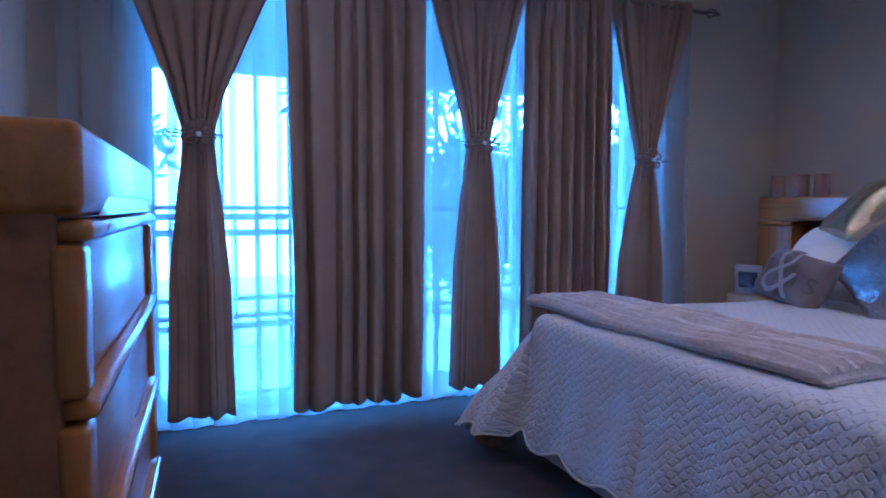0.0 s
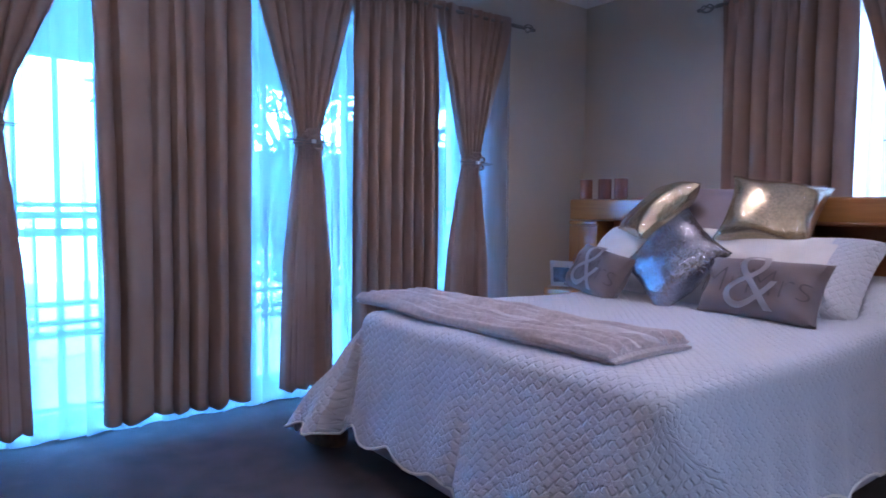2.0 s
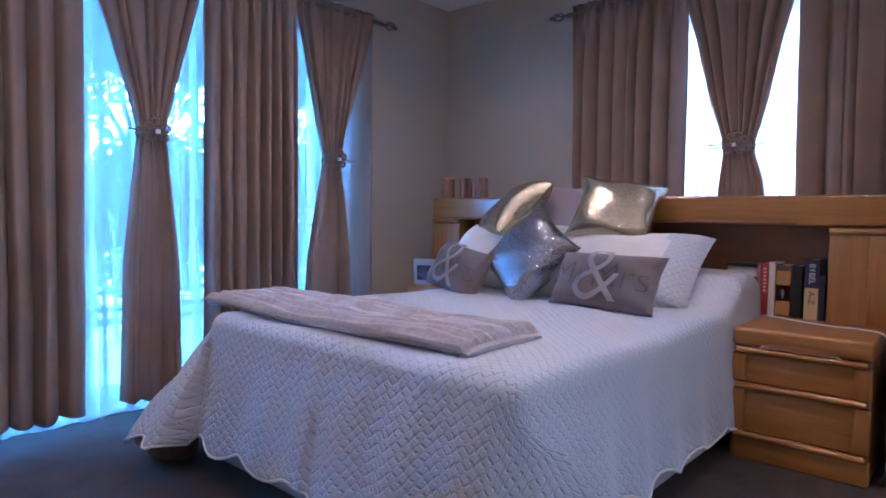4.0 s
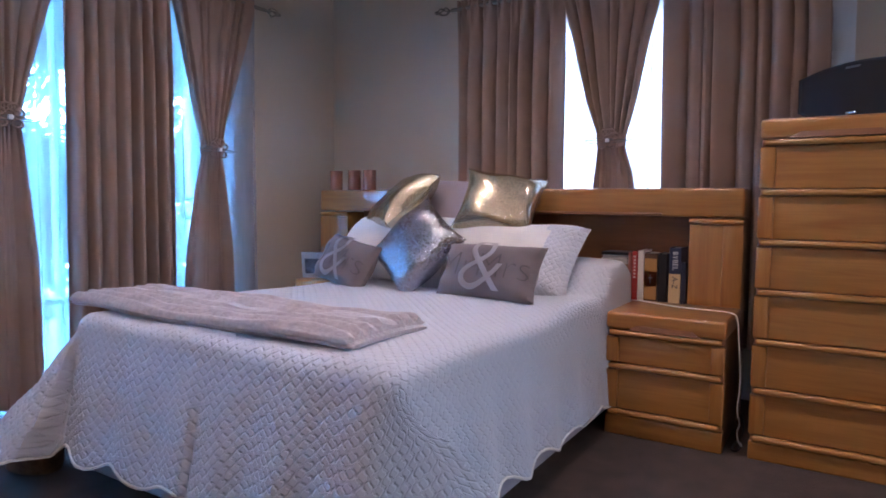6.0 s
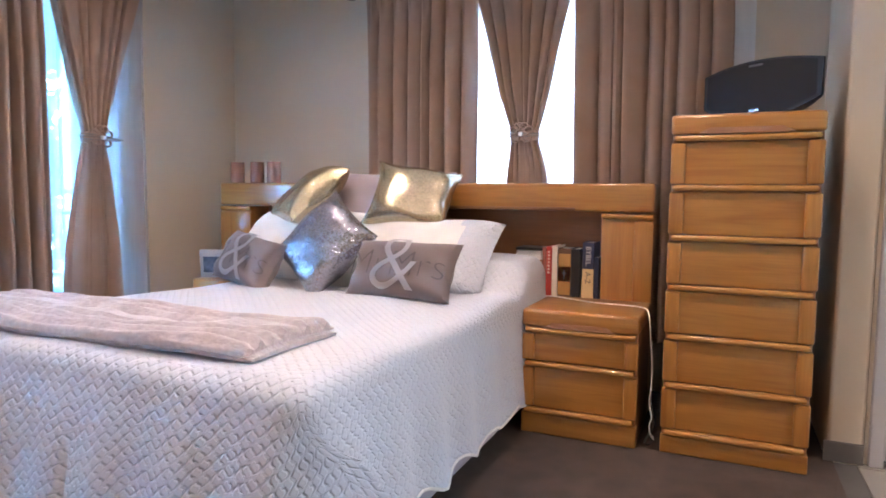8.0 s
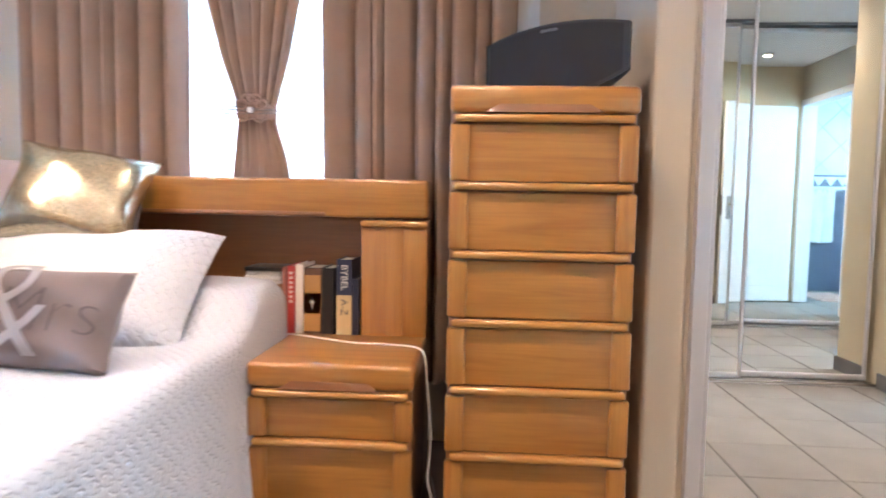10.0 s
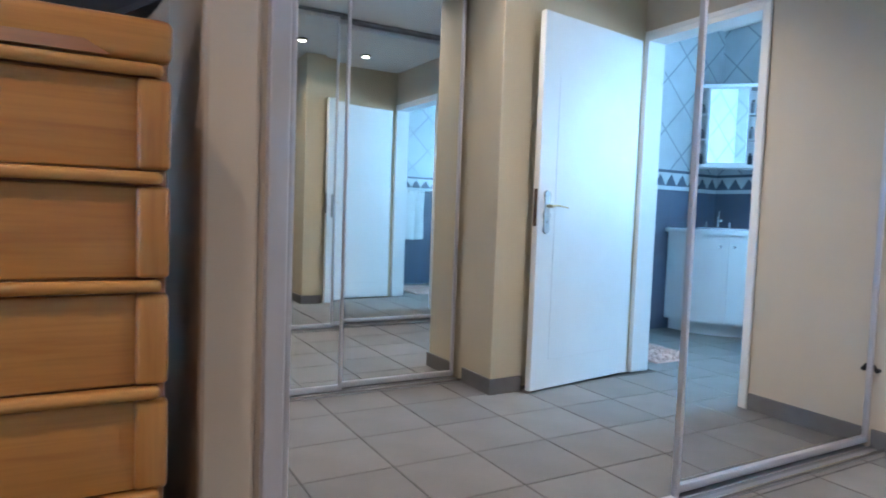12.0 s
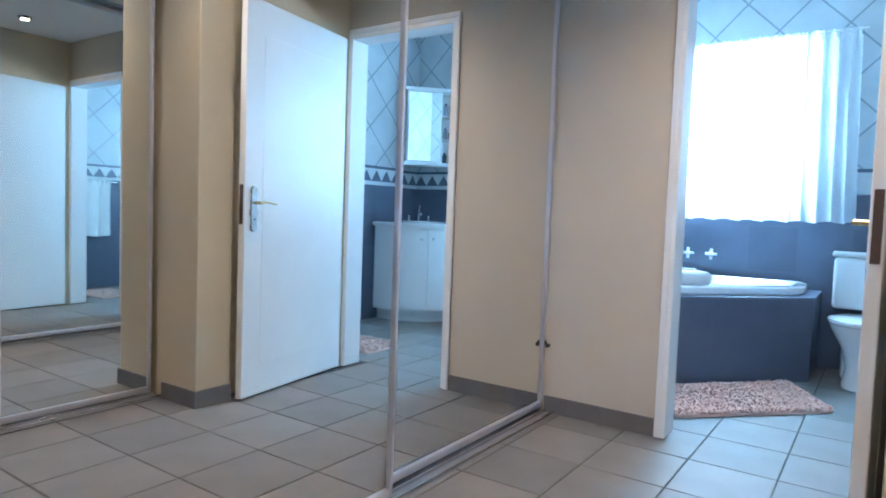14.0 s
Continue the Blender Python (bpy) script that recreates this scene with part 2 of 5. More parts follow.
SLATE = tiled("slate_tile", (0.105, 0.122, 0.168), (0.115, 0.13, 0.168), 0.33, 0, 0.012, 0.45, "xz", 0.10)
SLATE_Y = tiled("slate_tile_side", (0.105, 0.122, 0.168), (0.115, 0.13, 0.168), 0.33, 0, 0.012, 0.45, "yz", 0.10)
DIAMOND = tiled("diamond_tile", (0.60, 0.64, 0.66), (0.34, 0.38, 0.42), 0.31, 45, 0.022, 0.2, "xz", 0.02)
DIAMOND_Y = tiled("diamond_tile_side", (0.60, 0.64, 0.66), (0.34, 0.38, 0.42), 0.31, 45, 0.022, 0.2, "yz", 0.02)
BORDER_D = plain("border_dark", (0.10, 0.12, 0.16), 0.3)
BORDER_L = plain("border_light", (0.62, 0.64, 0.64), 0.3)
COPPER = wood("candle_glass", (0.30, 0.135, 0.09), (0.19, 0.075, 0.05), "z", 0.2)
RUG = cloth("rug_pile", (0.82, 0.55, 0.46), 120, 0.95, 0.5)
TOWEL = cloth("towel_cloth", (0.80, 0.79, 0.77), 250, 0.95, 0.3)
BACK_N = glow("garden_light", (0.15, 0.53, 1.0), 115.0)
BACK_E = glow("east_light", (0.60, 0.80, 1.0), 11.0)
BACK_S = glow("bath_light", (0.42, 0.77, 1.0), 7.0)
LEAF = plain("leaf", (0.06, 0.10, 0.05), 0.7, vary=0.3)
PATIO = plain("patio_stone", (0.62, 0.61, 0.59), 0.8, vary=0.12)

# ---- shaping ----


def box(bm, x0, y0, z0, x1, y1, z1, bev=0.0, seg=2):
    r = bmesh.ops.create_cube(bm, size=1, matrix=Matrix.Translation(((x0 + x1) / 2, (y0 + y1) / 2, (z0 + z1) / 2)) @ Matrix.Diagonal((abs(x1 - x0), abs(y1 - y0), abs(z1 - z0), 1)))
    if bev:
        vs = set(r["verts"])
        es = [e for e in bm.edges if e.verts[0] in vs and e.verts[1] in vs]
        bmesh.ops.bevel(bm, geom=es, offset=bev, segments=seg, affect="EDGES", profile=0.5)
    return bm


def rod_between(bm, a, b, r0, r1=None, seg=12):
    a, b = Vector(a), Vector(b)
    m = Matrix.Translation((a + b) / 2) @ (b - a).to_track_quat("Z", "Y").to_matrix().to_4x4()
    bmesh.ops.create_cone(bm, cap_ends=True, segments=seg, radius1=r0, radius2=r0 if r1 is None else r1, depth=(b - a).length, matrix=m)
    return bm


def ball(bm, c, r, scale=(1, 1, 1), seg=12):
    bmesh.ops.create_uvsphere(bm, u_segments=seg, v_segments=max(6, seg // 2), radius=r, matrix=Matrix.Translation(c) @ Matrix.Diagonal((*scale, 1)))
    return bm


def mesh_ob(name, bm, material, smooth=True):
    me = bpy.data.meshes.new(name)
    bmesh.ops.recalc_face_normals(bm, faces=bm.faces)
    bm.to_mesh(me)
    bm.free()
    me.materials.append(material)
    if smooth:
        for p in me.polygons:
            p.use_smooth = True
        me.set_sharp_from_angle(angle=radians(35))
    return new(name, me)


def part(name, bm, material, parent, label="", smooth=True):
    ob = mesh_ob(name, bm, material, smooth)
    ob.parent = parent
    if parent is not None:
        ob.matrix_parent_inverse = parent.matrix_basis.inverted()
    if label:
        ob["label"] = label
    return ob


def thing(name, label, category, at=(0, 0, 0), group="", kind=""):
    ob = new(name)
    ob.empty_display_size = 0.1
    ob.matrix_basis = Matrix.Translation(at)
    return tagged(ob, label, category, group, kind)


def slab(name, material, *boxes, label="", category="", bev=0.0):
    bm = bmesh.new()
    for b in boxes:
        box(bm, *b, bev=bev)
    return tagged(mesh_ob(name, bm, material, False), label, category, kind="structure")


def sheet_uv(bm, nu, nv, vs, w, h):
    """Lays the sheet's flat size, in metres, into a UV map."""
    lay = bm.loops.layers.uv.verify()
    at = {v: (w * i / nu, h * j / nv) for j, row in enumerate(vs) for i, v in enumerate(row)}
    for f in bm.faces:
        for lp in f.loops:
            if lp.vert in at:
                lp[lay].uv = at[lp.vert]


def grid_mesh(bm, nu, nv, f):
    vs = [[bm.verts.new(f(i / nu, j / nv)) for i in range(nu + 1)] for j in range(nv + 1)]
    for j in range(nv):
        for i in range(nu):
            bm.faces.new((vs[j][i], vs[j][i + 1], vs[j + 1][i + 1], vs[j + 1][i]))
    return vs


def lathe(bm, profile, seg=20, centre=(0, 0, 0), sx=1.0, sy=1.0):
    rings = [[bm.verts.new((centre[0] + r * sx * math.cos(2 * math.pi * k / seg), centre[1] + r * sy * math.sin(2 * math.pi * k / seg), centre[2] + z)) for k in range(seg)] for r, z in profile]
    for a, b in zip(rings, rings[1:]):
        for k in range(seg):
            bm.faces.new((a[k], a[(k + 1) % seg], b[(k + 1) % seg], b[k]))
    bm.faces.new(rings[0][::-1]), bm.faces.new(rings[-1])
    return bm


def tube(name, points, r, material, parent=None):
    cu = bpy.data.curves.new(name, "CURVE")
    cu.dimensions, cu.bevel_depth, cu.bevel_resolution = "3D", r, 2
    sp = cu.splines.new("NURBS")
    sp.points.add(len(points) - 1)
    for p, q in zip(sp.points, points):
        p.co = (*q, 1)
    sp.use_endpoint_u, sp.order_u = True, 3
    cu.materials.append(material)
    ob = new(name, cu)
    if parent is not None:
        ob.parent = parent
        ob.matrix_parent_inverse = parent.matrix_basis.inverted()
    return ob


# ---- plan ----
XW, XE, YN, YS = 0.03, 4.08, 4.06, 0.60     # bedroom walls
CE, CEB = 2.46, 2.76                                     # ceiling height
NIB_Y0, NIB_Y1, NIB_X = 0.575, 0.695, 3.465
MIR_A, MIR_B = 3.472, 3.533                   # mirror planes of the two east doors
WAR_W = 1.80                                  # mirror plane of the west wardrobe
PIL_X, PIL_Y = 2.097, -0.99
BY0, BY1 = -2.11, -2.22                       # wall between dressing room and bathroom
DOOR_X0, DOOR_X1, DOOR_H = 2.035, 2.905, 2.05
BX0, BX1, BYS = 0.95, 3.85, -4.38             # bathroom

# ---- setting ----
slab("floor_bedroom", CARPET, (XW - 0.1, NIB_Y1 - 0.02, -0.12, XE + 0.1, YN + 0.1, 0.0), label="dark brown-grey short pile carpet", category="floor")
WX0, WX1, WZ1 = 0.42, 3.06, 2.0
slab("wall_north", PAINT, (XW - 0.2, YN, -0.1, WX0, YN + 0.22, CE + 0.1), (WX1, YN, -0.1, XE + 0.2, YN + 0.22, CE + 0.1), (WX0, YN, WZ1, WX1, YN + 0.22, CE + 0.1), (WX0, YN, -0.1, WX1, YN + 0.22, 0.02), label="beige painted plaster wall with a wide door opening", category="wall")
EY0, EY1, EZ0, EZ1 = 1.36, 2.72, 0.92, 2.0
slab("wall_east", PAINT, (XE, -2.3, -0.1, XE + 0.2, EY0, CE + 0.1), (XE, EY1, -0.1, XE + 0.2, YN, CE + 0.1), (XE, EY0, EZ1, XE + 0.2, EY1, CE + 0.1), (XE, EY0, -0.1, XE + 0.2, EY1, EZ0), label="beige painted plaster wall with a window opening", category="wall")
slab("wall_west", PAINT, (XW - 0.2, YS - 0.2, -0.1, XW, YN, CE + 0.1), label="beige painted plaster wall", category="wall")
slab("wall_south", PAINT, (XW, YS - 0.12, -0.1, WAR_W - 0.06, YS, CE + 0.1), (1.05, 0.36, -0.1, WAR_W - 0.06, YS - 0.12, CE + 0.1), label="beige painted plaster wall", category="wall")
slab("wall_nib", PAINT, (NIB_X, NIB_Y0, -0.1, XE, NIB_Y1, CE + 0.1), label="cream painted wall end beside the wardrobe", category="wall", bev=0.012)
slab("ceiling", CEIL, (XW - 0.2, BY1, CE, XE + 0.2, YN + 0.2, CE + 0.1), label="smooth white painted ceiling", category="ceiling")


def cornice(name, a, b, inward):
    """A cove moulding along the wall from a to b."""
    bm = bmesh.new()
    prof = [(0, -0.10), (0.012, -0.10), (0.02, -0.085), (0.045, -0.045), (0.085, -0.02), (0.10, -0.012), (0.10, 0.0), (0, 0)]
    rings = [[bm.verts.new((p[0] + inward[0] * u, p[1] + inward[1] * u, CE - 0.002 + v)) for u, v in prof] for p in (a, b)]
    n = len(prof)
    for k in range(n):
        bm.faces.new((rings[0][k], rings[0][(k + 1) % n], rings[1][(k + 1) % n], rings[1][k]))
    bm.faces.new(rings[0]), bm.faces.new(rings[1][::-1])
    return tagged(mesh_ob(name, bm, CEIL), "white plaster cove cornice under the ceiling", "cornice", kind="structure")


cornice("cornice_north", (XW, YN), (XE, YN), (0, -1))
cornice("cornice_east", (XE, NIB_Y1), (XE, YN), (-1, 0))
cornice("cornice_west", (XW, YS), (XW, YN), (1, 0))

# dressing room
slab("floor_dressing_bed", GROUT, (0.9, -4.6, -0.12, XE, NIB_Y1 - 0.02, -0.006), label="grey cement tile joints", category="floor")
slab("wall_pillar", CREAM, (1.10, PIL_Y - 0.20, -0.1, PIL_X, PIL_Y, CE + 0.1), (1.10, BY0, -0.1, DOOR_X0 - 0.037, PIL_Y - 0.20, CE + 0.1), label="cream painted wall return beside the mirrored wardrobe", category="wall", bev=0.004)
slab("wall_bath", PAINT, (1.10, BY1, -0.1, DOOR_X0 - 0.035, BY0, CE + 0.1), (DOOR_X1 + 0.035, BY1, -0.1, XE, BY0, CE + 0.1), (DOOR_X0 - 0.035, BY1, DOOR_H + 0.035, DOOR_X1 + 0.035, BY0, CE + 0.1), label="cream painted wall with the bathroom doorway", category="wall")
slab("wall_wardrobe_back", PAINT, (1.05, PIL_Y, -0.1, 1.15, 0.36, CE + 0.1), label="painted wall behind the wardrobe", category="wall")
for nm, b in (("baseboard_south", (DOOR_X1 + 0.055, BY0 - 0.001, 0.0, MIR_B - 0.016, BY0 + 0.012, 0.085)),
              ("baseboard_pillar", (WAR_W + 0.02, PIL_Y - 0.001, 0.0, PIL_X + 0.012, PIL_Y + 0.012, 0.085)),
              ("baseboard_pillar_side", (PIL_X - 0.001, PIL_Y - 0.199, 0.0, PIL_X + 0.012, PIL_Y - 0.001, 0.085)),
              ("baseboard_nib", (NIB_X - 0.012, NIB_Y0 + 0.004, 0.0, NIB_X + 0.001, NIB_Y1 + 0.012, 0.075))):
    slab(nm, SKIRT, b, label="dark grey tile skirting", category="baseboard", bev=0.002)

# bathroom shell
slab("ceiling_bath", CEIL, (BX0 - 0.2, -4.6, CEB, XE + 0.2, BY1, CEB + 0.1), label="white bathroom ceiling", category="ceiling")
slab("wall_bath_lintel", PAINT, (BX0 - 0.2, BY1, CE + 0.1, XE + 0.2, BY1 + 0.1, CEB + 0.1), label="wall over the dressing room ceiling", category="wall")
slab("wall_bath_south", SLATE, (BX0 - 0.1, BYS - 0.15, -0.1, BX1 + 0.1, BYS, 1.10), (BX0, BYS - 0.004, 1.10, 2.44, BYS + 0.002, 1.24), label="slate blue tiled lower wall", category="wall")
BWX0, BWX1, BWZ0, BWZ1 = 2.68, 3.62, 1.10, 2.27
slab("wall_bath_south_upper", DIAMOND, (BX0 - 0.1, BYS - 0.15, 1.10, BWX0, BYS, CEB), (BWX1, BYS - 0.15, 1.10, BX1 + 0.1, BYS, CEB), (BWX0, BYS - 0.15, BWZ1, BWX1, BYS, CEB), label="pale blue diagonal wall tiles around a window", category="wall")
slab("wall_bath_west", SLATE_Y, (BX0 - 0.15, BYS, -0.1, BX0, BY1, 1.24), label="slate blue tiled lower wall", category="wall")
slab("wall_bath_west_upper", DIAMOND_Y, (BX0 - 0.15, BYS, 1.24, BX0, BY1, CEB), label="pale blue diagonal wall tiles", category="wall")
slab("wall_bath_east", SLATE_Y, (BX1, BYS, -0.1, BX1 + 0.15, BY1, 1.24), label="slate blue tiled lower wall", category="wall")
slab("wall_bath_east_upper", DIAMOND_Y, (BX1, BYS, 1.24, BX1 + 0.15, BY1, CEB), label="pale blue diagonal wall tiles", category="wall")
slab("wall_bath_north", DIAMOND, (BX0, BY1 - 0.02, -0.1, DOOR_X0 - 0.035, BY1 - 0.002, CEB), (DOOR_X1 + 0.035, BY1 - 0.02, -0.1, BX1, BY1 - 0.002, CEB), (DOOR_X0 - 0.035, BY1 - 0.02, DOOR_H + 0.035, DOOR_X1 + 0.035, BY1 - 0.002, CEB), label="pale blue tiled wall", category="wall")


def border(name, a, b, inward):
    """A tile frieze of dark triangles between two dark lines."""
    a, b, n = Vector((*a, 0)), Vector((*b, 0)), Vector((*inward, 0))
    root = thing(name, "pale tile frieze with dark triangles and lines", "border", (*a.xy, 1.25), kind="structure")
    L, d = (b - a).length, (b - a).normalized()

    def strip(nm, z0, z1, out, mat):
        bm = bmesh.new()
        p = [a + n * 0.0005, b + n * 0.0005, b + n * out, a + n * out]
        lo, hi = [bm.verts.new((q.x, q.y, z0)) for q in p], [bm.verts.new((q.x, q.y, z1)) for q in p]
        for k in range(4):
            bm.faces.new((lo[k], lo[(k + 1) % 4], hi[(k + 1) % 4], hi[k]))
        bm.faces.new(lo[::-1]), bm.faces.new(hi)
        part(nm, bm, mat, root, "", False)

    strip("frieze_band", 1.25, 1.38, 0.006, BORDER_L)
    strip("lower_line", 1.23, 1.25, 0.009, BORDER_L)
    strip("upper_line", 1.38, 1.405, 0.009, BORDER_D)
    bm = bmesh.new()
    k = 0.0
    while k + 0.14 < L:
        q = [a + d * k, a + d * (k + 0.14), a + d * (k + 0.07)]
        z = [1.265, 1.265, 1.365]
        f, r = [bm.verts.new((p.x + n.x * 0.009, p.y + n.y * 0.009, h)) for p, h in zip(q, z)], [bm.verts.new((p.x + n.x * 0.004, p.y + n.y * 0.004, h)) for p, h in zip(q, z)]
        bm.faces.new(f), bm.faces.new(r[::-1])
        for i in range(3):
            bm.faces.new((f[i], f[(i + 1) % 3], r[(i + 1) % 3], r[i]))
        k += 0.14
    part("triangle_inlay", bm, BORDER_D, root, "dark slate triangle inlays", False)["kind"] = "stuff"


border("trim_bath_west", (BX0, BYS), (BX0, BY1), (1, 0))
border("trim_bath_south", (BX0, BYS), (2.33, BYS), (0, 1))

# door frame and door
bm = bmesh.new()
for x0, x1 in ((DOOR_X0 - 0.035, DOOR_X0), (DOOR_X1, DOOR_X1 + 0.035)):
    box(bm, x0, BY1 - 0.025, 0, x1, BY0 + 0.012, DOOR_H + 0.035, 0.003, 1)
box(bm, DOOR_X0, BY1 - 0.025, DOOR_H, DOOR_X1, BY0 + 0.012, DOOR_H + 0.035, 0.003, 1)
frame_ob = tagged(mesh_ob("door_frame", bm, WHITE), "white painted door frame of the bathroom", "door frame", kind="structure")
bm = bmesh.new()
for x0, x1 in ((DOOR_X1 + 0.02, DOOR_X1 + 0.05),):
    box(bm, x0, BY0 + 0.0005, 0, x1, BY0 + 0.016, DOOR_H + 0.03, 0.004, 1)
box(bm, DOOR_X0 - 0.03, BY0 + 0.0005, DOOR_H + 0.03, DOOR_X1 + 0.05, BY0 + 0.016, DOOR_H + 0.06, 0.004, 1)
tagged(mesh_ob("door_trim", bm, WHITE), "white painted moulding round the doorway", "trim", kind="structure")

DL = 0.855
door = thing("door_1", "white painted panel door standing wide open", "door", (DOOR_X0 - 0.034, BY0 + 0.07, 0.012), kind="structure")
bm = bmesh.new()
box(bm, 0, 0, 0, 0.04, DL, 2.03, 0.003, 1)
leaf = part("leaf", bm, WHITE, None)
leaf.parent = door
for z0, z1 in ((0.16, 1.86),):
    bm = bmesh.new()
    for s in (0, 1):
        x = 0.04 if s else 0.0
        box(bm, x - 0.0018, 0.13, z0, x + 0.0018, DL - 0.13, z1, 0.0016, 1)
    p = part("panel", bm, WHITE, None)
    p.parent = leaf
for s in (0, 1):
    sg = 1 if s else -1
    x = 0.04 if s else 0.0
    bm = bmesh.new()
    for r, z in ((0.025, 0.88), (0.028, 0.955), (0.025, 1.065)):
        rod_between(bm, (x, DL - 0.065, z), (x + sg * 0.008, DL - 0.065, z), r, r * 0.86, 20)
    box(bm, x, DL - 0.087, 0.88, x + sg * 0.0075, DL - 0.043, 1.065, 0.003, 1)
    bmesh.ops.recalc_face_normals(bm, faces=bm.faces)
    pl = part("handle_plate", bm, PEWTER, None, "rounded pewter lock plate with keyhole")
    pl.parent = door
    bm = bmesh.new()
    rod_between(bm, (x, DL - 0.065, 1.005), (x + sg * 0.05, DL - 0.065, 1.005), 0.009)
    rod_between(bm, (x + sg * 0.045, DL - 0.06, 1.005), (x + sg * 0.045, DL - 0.12, 1.011), 0.008, 0.005)
    rod_between(bm, (x + sg * 0.045, DL - 0.12, 1.009), (x + sg * 0.05, DL - 0.185, 1.000), 0.005, 0.0035)
    hd = part("lever", bm, BRASS, None, "curved brass lever")
    hd.parent = pl
    bm = bmesh.new()
    rod_between(bm, (x + sg * 0.004, DL - 0.065, 0.92), (x + sg * 0.0095, DL - 0.065, 0.92), 0.006)
    k = part("keyhole", bm, BLACK, None)
    k.parent = pl
bm = bmesh.new()
box(bm, 0.008, DL - 0.002, 0.895, 0.032, DL + 0.003, 1.095, 0.001, 1)
lt = part("latch_plate", bm, plain("latch_brown", (0.10, 0.06, 0.04), 0.5, 0.4), None, "dark latch plate on the door edge")
lt.parent = door
door.matrix_basis = door.matrix_basis @ pose(0, 0, 0, 0, 0, -8.8)

# ---- mirrored wardrobes ----


def mirror_door(name, y0, y1, x, face, z1, group):
    """A framed sliding mirror door in the plane x; face is +1 when it looks along +x."""
    root = thing(name, "full-height sliding mirror door in a slim white aluminium frame", "mirror door", (x, (y0 + y1) / 2, 0.025), group)
    g = 0.016
    bm = bmesh.new()
    box(bm, x - face * 0.002, y0 + g * 0.6, 0.04, x - face * 0.008, y1 - g * 0.6, z1 - 0.03)
    part("mirror_pane", bm, MIRROR, root, "clear silvered mirror", False)
    for nm, a, b, c, d in (("stile", y0, y0 + g, 0.025, z1), ("stile", y1 - g, y1, 0.025, z1), ("rail", y0 + g, y1 - g, 0.025, 0.055), ("rail", y0 + g, y1 - g, z1 - 0.035, z1)):
        bm = bmesh.new()
        box(bm, x - face * 0.012, a, c, x + face * 0.010, b, d, 0.005, 2)
        part(nm, bm, ALU, root)
    return root


def track(name, x0, x1, y0, y1, z, mat=None):
    bm = bmesh.new()
    w = x1 - x0
    box(bm, x0, y0, z, x1, y1, z + 0.006, 0.002, 1)
    ob = tagged(mesh_ob(name, bm, mat or TRACK), "aluminium sliding door track", "door track", kind="structure")
    for k in (0.0, 0.47, 0.94):
        bm = bmesh.new()
        box(bm, x0 + w * k, y0, z + 0.006, x0 + w * k + 0.006, y1, z + 0.020, 0.001, 1)
        part("rail", bm, mat or CHROME, ob, "bright aluminium rail")
    return ob


mirror_door("mirror_door", -0.815, 0.517, MIR_A, -1, CE - 0.03, "east wardrobe doors")
mirror_door("mirror_door", BY0 + 0.012, -0.80, MIR_B, -1, CE - 0.03, "east wardrobe doors")
track("trim_track_east", MIR_A - 0.018, MIR_A + 0.082, BY0 + 0.014, NIB_Y0 - 0.06, 0.0)
track("trim_track_east_top", MIR_A - 0.018, MIR_A + 0.082, BY0 + 0.014, NIB_Y0 - 0.06, CE - 0.026, TRACK)
slab("trim_wardrobe_post", ALU, (MIR_A - 0.022, NIB_Y0 - 0.058, 0, MIR_A + 0.085, NIB_Y0 - 0.012, CE), label="white aluminium wardrobe jamb", category="trim", bev=0.004)
slab("trim_wardrobe_fill", PAINT, (MIR_A + 0.004, NIB_Y0 - 0.012, 0, MIR_A + 0.085, NIB_Y0 - 0.0005, CE), label="painted filler strip", category="trim")
mirror_door("mirror_door", PIL_Y + 0.03, -0.235, WAR_W - 0.045, 1, CE - 0.03, "west wardrobe doors")
mirror_door("mirror_door", -0.265, 0.34, WAR_W, 1, CE - 0.03, "west wardrobe doors")
track("trim_track_west", WAR_W - 0.082, WAR_W + 0.018, PIL_Y + 0.002, 0.358, 0.0)
track("trim_track_west_top", WAR_W - 0.082, WAR_W + 0.018, PIL_Y + 0.002, 0.358, CE - 0.026, TRACK)
bm = bmesh.new()
rod_between(bm, (MIR_B - 0.014, BY0 + 0.02, 0.37), (MIR_B - 0.026, BY0 + 0.02, 0.345), 0.004, 0.010, 10)
rod_between(bm, (MIR_B - 0.026, BY0 + 0.02, 0.345), (MIR_B - 0.026, BY0 + 0.0, 0.345), 0.010, 0.010, 10)
tagged(mesh_ob("door_stop", bm, BLACK), "small black rubber door buffer on the wall", "door stop")


LAMP_GLOW = glow("lamp_glow", (1.0, 0.86, 0.66), 14.0)


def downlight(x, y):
    root = thing("downlight", "small round recessed ceiling spotlight, lit; assumed in the bedroom", "downlight", (x, y, CE - 0.012), "ceiling downlights")
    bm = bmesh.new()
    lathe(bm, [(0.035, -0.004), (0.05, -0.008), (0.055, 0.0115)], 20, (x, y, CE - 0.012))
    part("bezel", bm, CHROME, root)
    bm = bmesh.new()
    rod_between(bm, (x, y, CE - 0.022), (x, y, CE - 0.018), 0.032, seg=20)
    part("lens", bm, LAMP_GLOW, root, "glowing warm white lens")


# two dressing room fittings, then the added ones on the unseen bedroom ceiling
for spot in ((2.55, -0.80), (2.55, -1.50)) + ASSUMED_SPOTS:
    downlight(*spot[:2])

